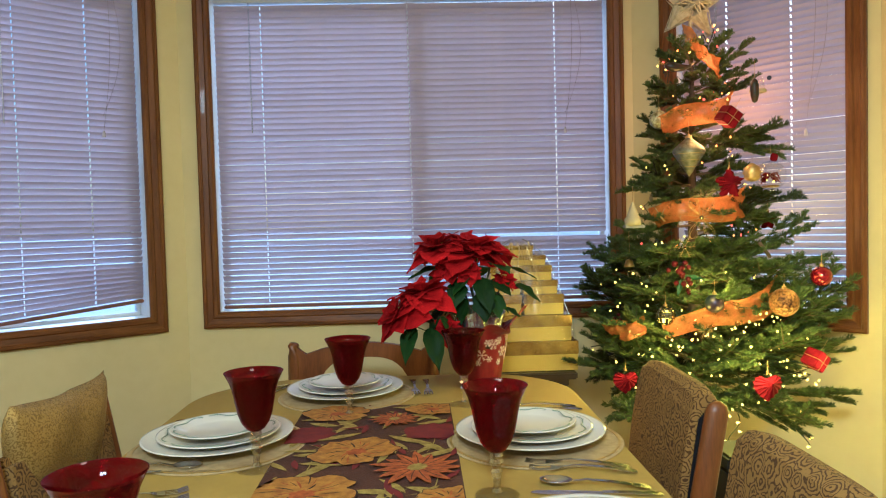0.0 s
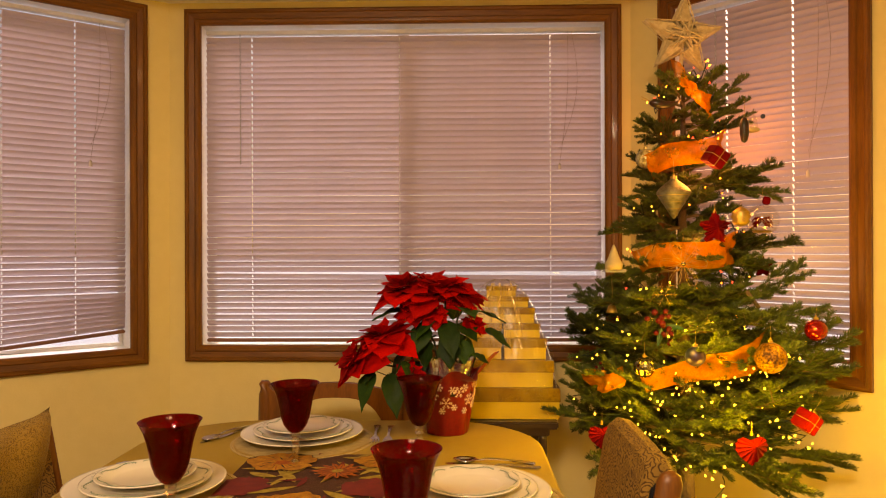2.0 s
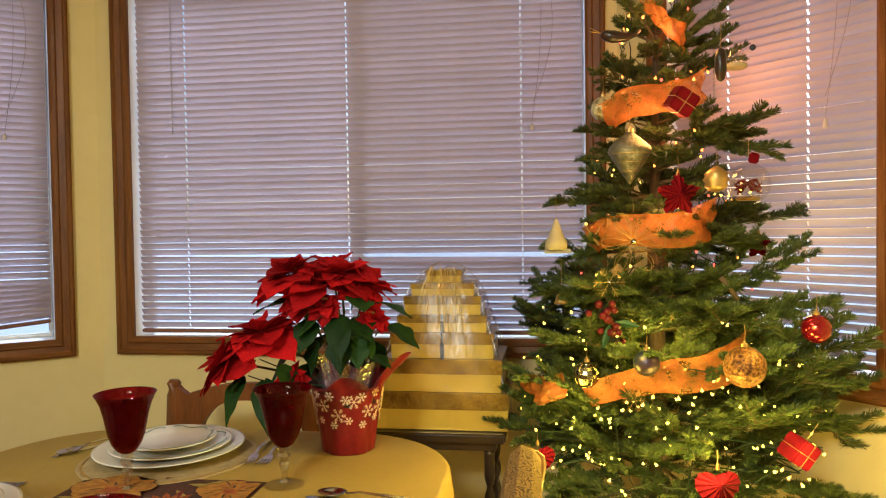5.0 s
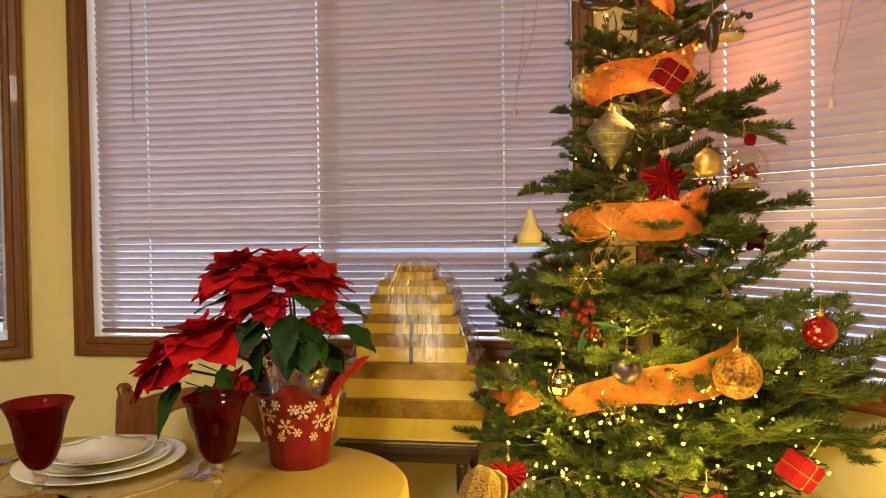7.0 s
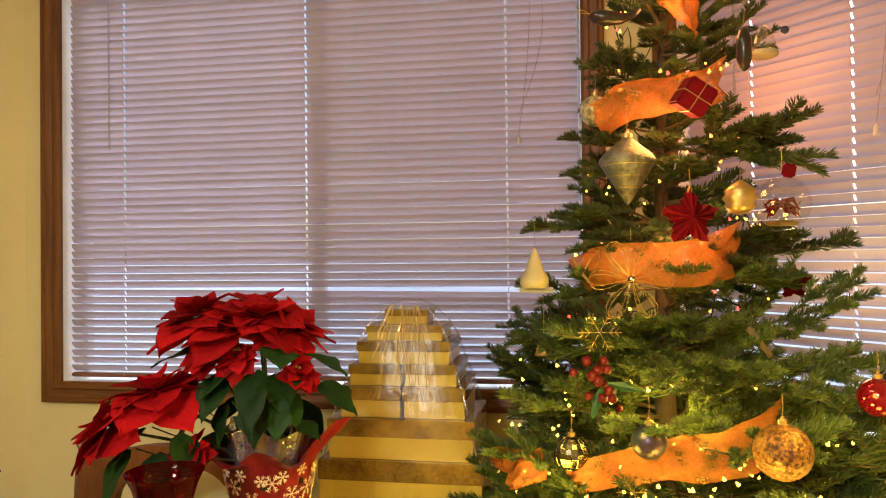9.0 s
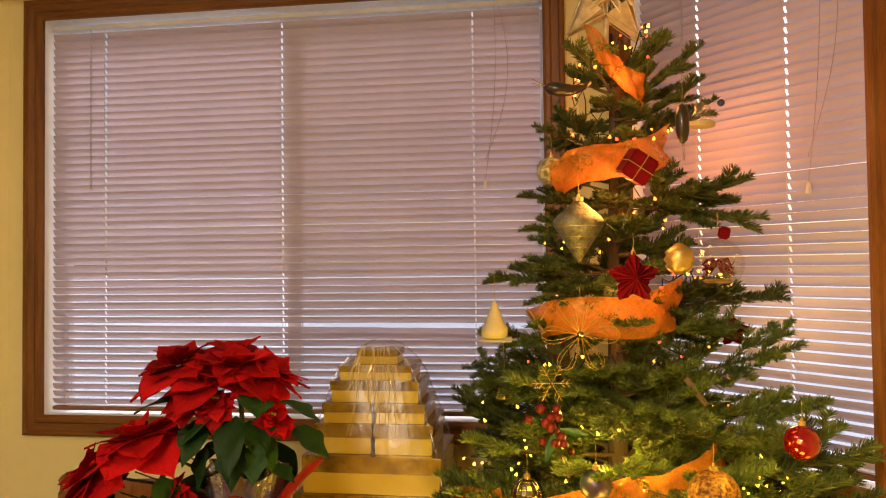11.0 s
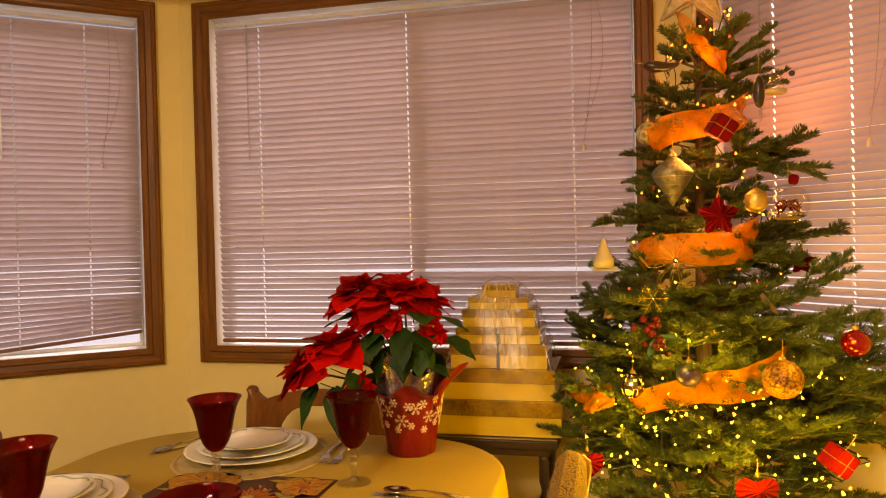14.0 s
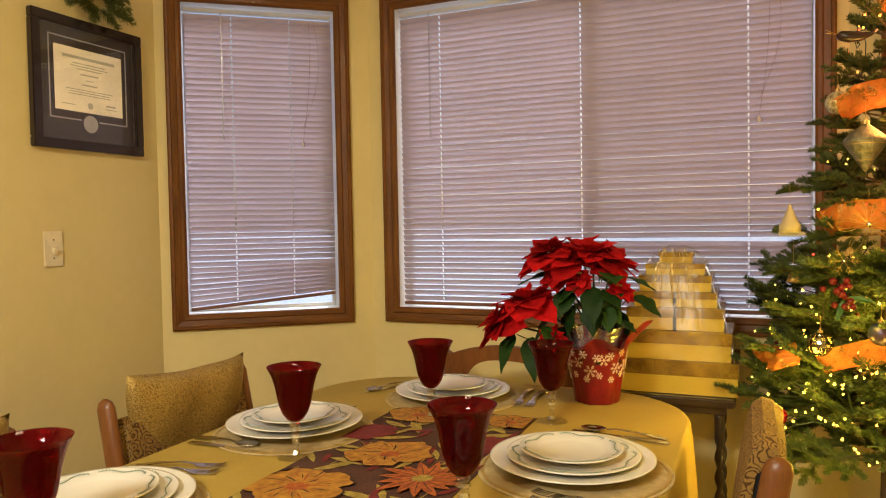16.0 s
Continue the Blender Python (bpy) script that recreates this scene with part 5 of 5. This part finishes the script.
# a bright run under the lowest ribbon, and one round the skirt
for k in range(58):
    u = (k % 29) / 28
    lowrun = k >= 29
    a = radians((-148 + 100 * u) if lowrun else (-128 + 82 * u))
    zc = (0.725 + 0.05 * math.sin(9 * u)) if lowrun else (0.860 + 0.110 * u)
    r = room(a, crown(zc) * (0.84 if lowrun else 0.76))
    q = Vector((r * math.cos(a), r * math.sin(a), zc)) + Vector((rg.uniform(-0.012, 0.012), rg.uniform(-0.02, 0.0), rg.uniform(-0.016, 0.016)))
    shared("bulb", BUL[0], sl, Matrix.Translation(q) @ pose(0, 0, 0, rg.uniform(-60, 60), rg.uniform(-60, 60), 0) @ Matrix.Diagonal((*(rg.uniform(0.55, 0.85),) * 3, 1)))
# loose strands hang below the crown
for x, y, z, dx in ((0.20, -0.24, 0.68, 0.03), (0.02, -0.26, 0.66, -0.03)):
    p = [Vector((x + dx * u + 0.012 * math.sin(u * 8), y, z - 0.13 * u)) for u in [i / 10 for i in range(11)]]
    part("wire", tube(B(), p, 0.0014, 4), WIRE, sl)
    for i in range(2, 11, 2):
        shared("bulb", BUL[0], sl, Matrix.Translation(p[i] + Vector((0.012 * (-1) ** (i // 2), -0.004, 0))) @ pose(0, 0, 0, 40, 70, 0))

# ---- ribbon ----
rb = thing("ribbon_garland", "sheer orange ribbon garland looped across a fir tree", "ribbon", (TX, TY, 0))


def ribbon(a0, a1, z0, z1, w0, w1, k=0.80):
    bm = B()
    n = 26
    rows = []
    for i in range(n + 1):
        u = i / n
        a = a0 + (a1 - a0) * u
        zc = z0 + (z1 - z0) * u + 0.010 * math.sin(7 * u)
        r = crown(zc) * k + 0.008 * math.sin(11 * u)
        w = w0 + (w1 - w0) * u
        row = []
        for j in range(5):
            v = j / 4 - 0.5
            rr = r + 0.014 * math.sin(5 * u + 3 * v) + 0.006 * math.sin(20 * u + 5 * v) + 0.005 * math.sin(33 * u - 9 * v)
            row.append(bm.verts.new((rr * math.cos(a), rr * math.sin(a), zc + v * w)))
        rows.append(row)
    for a, b in zip(rows, rows[1:]):
        for j in range(4):
            bm.faces.new((a[j], b[j], b[j + 1], a[j + 1]))
    bmesh.ops.solidify(bm, geom=bm.faces[:], thickness=0.0006)
    part("ribbon_loop", bm, RIBBON, rb, smooth=True)


D = math.pi / 180
ribbon(-150 * D, -30 * D, 1.50, 1.585, 0.068, 0.070, 0.60)
ribbon(-150 * D, -50 * D, 1.225, 1.275, 0.060, 0.085, 0.60)
ribbon(-128 * D, -48 * D, 0.898, 1.018, 0.054, 0.078, 0.655)
ribbon(-162 * D, -138 * D, 0.885, 0.91, 0.042, 0.055, 0.72)
ribbon(-125 * D, -60 * D, 1.785, 1.665, 0.060, 0.065, 0.62)

# ---- star topper ----
star = thing("star_topper", "pale wicker wire star on top of the tree", "tree topper", (TX - 0.012, TY - 0.03, 1.897), rz=8)
outer = [Vector((0.125 * math.sin(2 * math.pi * k / 5 + 0.08), 0, 0.118 * math.cos(2 * math.pi * k / 5 + 0.08))) for k in range(5)]
inner = [Vector((0.052 * math.sin(2 * math.pi * (k + 0.5) / 5 + 0.08), 0, 0.05 * math.cos(2 * math.pi * (k + 0.5) / 5 + 0.08))) for k in range(5)]
loop = [p for k in range(5) for p in (outer[k], inner[k])]
for dy in (-0.016, 0.016):
    part("star_frame", tube(B(), [Vector((p.x, dy, p.z)) for p in loop + loop[:1]], 0.0022, 5), WICKER, star)
for k in range(5):
    o, a, b = outer[k], inner[k], inner[k - 1]
    bm = B()
    turns = 34
    coil = []
    for i in range(turns * 6):
        u = i / (turns * 6 - 1) * 0.97
        pa, pb = a.lerp(o, u), b.lerp(o, u)
        f = 2 * math.pi * i / 6
        mid, half = (pa + pb) / 2, (pa - pb) / 2
        coil.append(mid + half * math.cos(f) * 1.06 + Vector((0, 0.024 * (1 - 0.75 * u) * math.sin(f), 0)))
    tube(bm, coil, 0.0030, 4)
    part("star_arm", bm, WICKER, star, "wire wound point")
bm = B()
for i in range(84):
    a = rg.uniform(0, 6.28)
    b = a + rg.uniform(2.0, 4.2)
    y = rg.uniform(-0.024, 0.024)
    tube(bm, [(0.06 * math.cos(a), y, 0.055 * math.sin(a)), (0.012 * math.cos(a + 1), y * 1.3, 0.012 * math.sin(a + 1)), (0.055 * math.cos(b), y, 0.055 * math.sin(b))], 0.0022, 4)
part("star_centre", bm, WICKER, star, "tangled wire centre")
part("spike", tube(B(), [(0, 0, -0.045), (0, 0.01, -0.11)], 0.006, 8), WICKER, star)

# ---- ornaments ----
G = "ornaments on the tree"


def hook(parent, z, drop=0.03):
    part("hook", tube(B(), [(0, 0, z), (0.001, 0, z + drop * 0.5), (0, 0, z + drop)], 0.0006, 4), O_GOLD, parent)


def cap(parent, z, r=0.006):
    part("cap", lathe(B(), [(r, z - 0.002), (r, z + 0.005), (r * 0.4, z + 0.006), (r * 0.35, z + 0.010), (0.0005, z + 0.011)], 12), O_GOLD, parent, "gold metal cap")


def forward(loc):
    """Hang a thing a little out of the needles, towards the room."""
    p = Vector(loc)
    return tuple(p + (Vector((0.6, 0.7, 1.25)) - p).normalized() * 0.05)


def orn(label, loc, rz=0.0):
    loc = forward(loc)
    return thing("tree_ornament", label, "ornament", loc, rz, group=G)


def bauble(label, loc, r, material, sub=3):
    o = orn(label, loc)
    part("globe", ball(B(), (0, 0, 0), r, sub), material, o, smooth=True)
    cap(o, r)
    hook(o, r + 0.01)
    return o


def gift_orn(loc, r, rot):
    o = orn("red wrapped gift box ornament tied with gold cord", loc)
    o.matrix_world = Matrix.Translation(forward(loc)) @ pose(0, 0, 0, *rot)
    part("box", box(B(), (-r, -r, -r), (r, r, r), 0.003), O_RED, o)
    e = r + 0.0012
    for p, q in (((-e, -e, -0.0006), (e, e, 0.0006)), ((-0.0006, -e, -e), (0.0006, e, e))):
        part("cord", box(B(), p, q), O_GOLD, o)
    hook(o, r, 0.04)


gift_orn((0.958, 2.302, 1.520), 0.0245, (12, 32, 14))
gift_orn((1.160, 2.203, 0.808), 0.0245, (14, 32, 30))
bauble("round filigree bauble of pale gold beads", (0.808, 2.470, 1.538), 0.029, O_PEARL)
o = orn("beaded champagne teardrop ornament with gold bands", (0.855, 2.346, 1.413))
part("globe", lathe(B(), [(0.001, -0.062), (0.006, -0.056), (0.018, -0.036), (0.034, -0.012), (0.046, 0.008), (0.046, 0.014), (0.038, 0.024), (0.024, 0.036), (0.012, 0.046), (0.008, 0.050)], 36), O_SILVER, o, smooth=True)
for k in range(13):
    z = -0.040 + 0.0062 * k
    r = 0.0155 + 0.000625 * 62 * (z + 0.040) / 0.048 * 0.79 if z < 0.008 else 0.046 - (z - 0.010) * 0.85
    part("band", lathe(B(), [(r - 0.002, z - 0.0016), (r + 0.0010, z), (r - 0.002, z + 0.0016)], 36, caps=False), O_GOLD if k % 3 == 1 else O_SILVER, o, "gold bead band", smooth=True)
cap(o, 0.052, 0.009)
hook(o, 0.06, 0.04)


def fold_star(loc, r, points, depth, material, label, heart=False):
    o = orn(label, loc, 8)
    bm = B()
    n = points * 8
    top = 0.30 * r if heart else 0.0
    front, back = bm.verts.new((0, -depth, top)), bm.verts.new((0, depth, top))
    ring = []
    for i in range(n):
        a = 2 * math.pi * i / n + (0 if heart else math.pi / 2)
        if heart:
            x = 1.06 * math.sin(a) * abs(math.sin(a)) ** 0.9
            zz = 0.86 * math.cos(a) - 0.24 * math.cos(2 * a) - 0.10 * math.cos(3 * a) - 0.05 * math.cos(4 * a)
            x, zz = x * r, zz * r
        else:
            k = (i / 8) % 1.0
            f = 0.56 + 0.44 * abs(1 - 2 * k) ** 1.2
            x, zz = r * f * math.cos(a), r * f * math.sin(a)
        y = depth * (0.14 if heart else 0.30) * (1 if i % 2 else -1)
        ring.append(bm.verts.new((x, y, zz)))
    for i in range(n):
        bm.faces.new((front, ring[i], ring[(i + 1) % n]))
        bm.faces.new((back, ring[(i + 1) % n], ring[i]))
    part("folds", bm, material, o, "pleated red velvet")
    cap(o, r * 0.9, 0.004)
    hook(o, r)


fold_star((0.945, 2.273, 1.321), 0.046, 5, 0.022, O_RED, "pleated red velvet star ornament")
fold_star((1.162, 2.480, 1.208), 0.032, 5, 0.018, O_RED, "small pleated red star ornament")
fold_star((0.646, 2.331, 0.735), 0.036, 5, 0.022, O_RED, "pleated red velvet heart ornament", True)
fold_star((0.994, 2.151, 0.748), 0.040, 5, 0.024, O_RED, "pleated red velvet heart ornament", True)
bauble("shiny iridescent dark blue bauble", (0.870, 2.209, 0.978), 0.026, O_BLUE)
bauble("shiny red glass bauble", (1.215, 2.265, 1.042), 0.029, O_REDGLOSS)
o = bauble("large crumpled gold glitter bauble", (1.048, 2.162, 0.981), 0.039, O_GLITTER)
o = orn("small mirror tiled disco ball", (0.754, 2.283, 0.937))
bm = B()
bmesh.ops.create_uvsphere(bm, u_segments=18, v_segments=11, radius=0.028)
bmesh.ops.inset_individual(bm, faces=bm.faces[:], thickness=0.0008, depth=0.0006)
part("globe", bm, O_MIRROR, o)
cap(o, 0.028)
hook(o, 0.038)
o = orn("clear ridged glass bauble with red feathers inside", (1.104, 2.344, 1.345))
part("globe", ball(B(), (0, 0, 0), 0.045, 3), BUBBLE, o, smooth=True)
bm = B()
for i in range(28):
    a = rg.uniform(0, 6.28)
    tube(bm, [(0, 0, 0.004), (0.018 * math.cos(a), 0.018 * math.sin(a), rg.uniform(-0.018, 0.010)), (0.028 * math.cos(a), 0.028 * math.sin(a), rg.uniform(-0.024, 0.006))], [0.004, 0.003, 0.0006], 5)
part("filling", bm, O_RED, o, "red feathery filling")
part("base_disc", lathe(B(), [(0.022, -0.035), (0.026, -0.031), (0.022, -0.028)], 20), O_GOLD, o)
part("bow", box(B(), (-0.010, -0.006, 0.044), (0.010, 0.006, 0.066), 0.003, pose(0, 0, 0, 0, 12, 0)), O_RED, o, "red ribbon tie")
hook(o, 0.06)
o = orn("gold ribbed pear shaped ornament", (1.029, 2.305, 1.355))
part("globe", lathe(B(), [(0.002, -0.028), (0.016, -0.024), (0.024, -0.014), (0.021, -0.009), (0.027, -0.002), (0.022, 0.005), (0.024, 0.011), (0.013, 0.020), (0.005, 0.026)], 28), O_GOLD, o, smooth=True)
hook(o, 0.026)
o = orn("gold wire filigree flower with looped petals", (0.850, 2.248, 1.224), 8)
for k in range(6):
    a0 = k * math.pi / 3
    for w in (0.35, 0.2):
        pl = []
        for i in range(17):
            t = 2 * math.pi * i / 16
            r = 0.034 - 0.032 * math.cos(t)
            a = a0 + w * math.sin(t)
            pl.append((r * math.cos(a), -0.004 * math.sin(t / 2), r * math.sin(a)))
        part("petal", tube(B(), pl, 0.00045, 4), O_GOLD, o, "looped gold wire")
part("jewel", ball(B(), (0, -0.003, 0), 0.006, 2), O_MIRROR, o)
hook(o, 0.06, 0.02)
o = orn("cream felt gnome figure with a pointed hat on grey base", (0.693, 2.386, 1.228))
bm = lathe(B(), [(0.024, -0.022), (0.025, -0.004), (0.018, 0.006), (0.010, 0.028), (0.004, 0.044), (0.001, 0.048)], 16)
ball(bm, (-0.012, -0.004, -0.014), 0.014, 2)
part("figure", bm, FELT, o, smooth=True)
part("base", box(B(), (-0.03, -0.016, -0.030), (0.036, 0.016, -0.021), 0.004), GREYFELT, o)
hook(o, 0.046, 0.05)
o = orn("dark green and red sequinned capsule ornament", (1.038, 2.302, 1.596))
part("globe", lathe(B(), [(0.001, -0.036), (0.008, -0.031), (0.0118, -0.014), (0.0118, 0.014), (0.008, 0.028), (0.002, 0.034)], 18), O_DARK, o, smooth=True)
hook(o, 0.034, 0.05)
o = orn("white and clear bell ornament with a blue dot", (1.090, 2.389, 1.628))
part("globe", lathe(B(), [(0.021, -0.020), (0.020, 0.0), (0.014, 0.020), (0.004, 0.030)], 20), BUBBLE, o, smooth=True)
part("rim", lathe(B(), [(0.021, -0.024), (0.024, -0.022), (0.024, -0.016), (0.021, -0.014)], 20), FELT, o)
part("dot", ball(B(), (0.035, 0, 0.020), 0.007, 2), O_BLUE, o, smooth=True)
o = orn("dark glass bird ornament clipped on a branch", (0.836, 2.373, 1.683))
bm = B()
tube(bm, [(-0.040, 0, 0.004), (-0.030, 0, 0.004), (-0.012, 0, 0.0), (0.014, 0, -0.002), (0.034, 0, 0.002), (0.046, 0, 0.012)], [0.004, 0.012, 0.014, 0.010, 0.005, 0.003], 12)
part("figure", bm, O_DARK, o, smooth=True)
for dz in (0.0, 0.008):
    part("feather", tube(B(), [(-0.036, 0, 0.008), (-0.062, 0, 0.014 + dz)], 0.0008, 4), O_GOLD, o)
o = orn("small gold bell on a chain of beads", (0.705, 2.47, 1.084))
part("globe", lathe(B(), [(0.017, -0.012), (0.014, -0.004), (0.011, 0.008), (0.003, 0.013)], 18), O_GOLD, o, smooth=True)
hook(o, 0.013, 0.085)
o = orn("cream bird ornament half hidden among branches", (0.795, 2.50, 1.29))
part("figure", ball(B(), (0, 0, 0), 0.016, 2, (0.7, 0.7, 1.2)), FELT, o, smooth=True)
hook(o, 0.028)


def berries(loc, n, spread, r):
    o = thing("berry_sprig", "sprig of glossy red berries with frosted leaves", "ornament", loc, group=G)
    for i in range(n):
        part("berry", ball(B(), (rg.gauss(0, spread), rg.gauss(0, spread * 0.5), rg.gauss(0, spread)), r * rg.uniform(0.8, 1.15), 2), BERRY, o, smooth=True)
    for i in range(3):
        a = rg.uniform(0, 6.28)
        bm = B()
        vs = [bm.verts.new(p) for p in ((0, 0.01, 0), (spread * 1.6 * math.cos(a + 0.25), 0.004, spread * 1.6 * math.sin(a + 0.25)), (spread * 3 * math.cos(a), -0.004, spread * 3 * math.sin(a)), (spread * 1.6 * math.cos(a - 0.25), 0.006, spread * 1.6 * math.sin(a - 0.25)))]
        bm.faces.new(vs)
        bmesh.ops.solidify(bm, geom=bm.faces[:], thickness=0.0006)
        part("leaf", bm, LEAFG, o)


berries((0.800, 2.225, 1.060), 16, 0.020, 0.0085)
berries((0.665, 2.45, 0.907), 6, 0.010, 0.006)
o = orn("shiny green holly leaf ornament", (1.215, 2.42, 1.062))
bm = B()
vs = [bm.verts.new(p) for p in ((-0.030, 0, 0), (-0.005, -0.004, 0.012), (0.030, 0.004, -0.006), (0.0, -0.004, -0.012))]
bm.faces.new(vs)
bmesh.ops.solidify(bm, geom=bm.faces[:], thickness=0.001)
part("leaf", bm, LEAFG, o)

def flake_orn(loc, r):
    o = orn("sparkling gold wire snowflake ornament", loc, 10)
    for k in range(6):
        a = k * math.pi / 3
        c, q = math.cos(a), math.sin(a)
        bm = tube(B(), [(0, 0, 0), (r * c, 0, r * q)], 0.0005, 4)
        for f in (0.45, 0.7):
            for sg in (-0.8, 0.8):
                tube(bm, [(f * r * c, 0, f * r * q), (f * r * c + 0.3 * r * math.cos(a + sg), 0, f * r * q + 0.3 * r * math.sin(a + sg))], 0.0004, 4)
        part("arm", bm, O_GOLD, o)
    part("jewel", ball(B(), (0, -0.002, 0), 0.004, 1), O_MIRROR, o)


flake_orn((0.800, 2.245, 1.140), 0.034)
flake_orn((0.845, 2.215, 0.898), 0.024)
o = orn("brown cinnamon stick tied to a branch", (1.045, 2.265, 1.125))
part("stick", tube(B(), [(-0.016, 0, 0.022), (0.016, 0, -0.022)], 0.005, 10), BARK, o, smooth=True)
o = orn("gilded twig antler ornament", (0.775, 2.380, 1.235))
part("twig", tube(B(), [(-0.018, 0, 0.028), (-0.004, 0, 0.006), (0.014, 0, -0.020)], [0.001, 0.0022, 0.0028], 6), O_GOLD, o)
part("twig", tube(B(), [(0.016, 0, 0.020), (0.006, 0, 0.002), (0.004, 0, -0.010)], [0.001, 0.0016, 0.002], 6), O_GOLD, o)

# ---- black block added for an unidentified dark shape beside the tree ----
bn = thing("storage_bin", "narrow black block standing beside the tree", "bin", (0.885, 2.10, 0))
part("block_body", box(B(), (-0.044, -0.07, 0), (0.044, 0.07, 0.56), 0.010), BLACKPL, bn)
part("block_top", box(B(), (-0.048, -0.075, 0.56), (0.048, 0.075, 0.60), 0.007), BLACKPL, bn)

# ---- greenery over the certificate ----
wr = thing("evergreen_spray", "small evergreen spray with red berries above a frame", "wreath", (WX + 0.035, 2.170, 2.022))
vv, ff = [], []
bm = B()
for i in range(26):
    a = rg.uniform(0, 2 * math.pi)
    rr = rg.uniform(0.07, 0.15)
    tip = Vector((rg.uniform(0.0, 0.05), rr * math.cos(a), rr * 0.62 * math.sin(a)))
    st0 = Vector((0.0, 0.3 * tip.y, 0.3 * tip.z))
    brush(rg, st0, tip, vv, ff, 1900, 0.026, 1.0)
    tube(bm, [st0, tip], 0.0012, 4)
shared("needles", mesh_np("needles", vv, ff, NEEDLE), wr, Matrix())
part("twig", bm, TWIG, wr)
for i in range(9):
    part("berry", ball(B(), (0.045, rg.uniform(-0.05, 0.06), rg.uniform(-0.01, 0.06)), 0.009, 2), BERRY, wr, smooth=True)
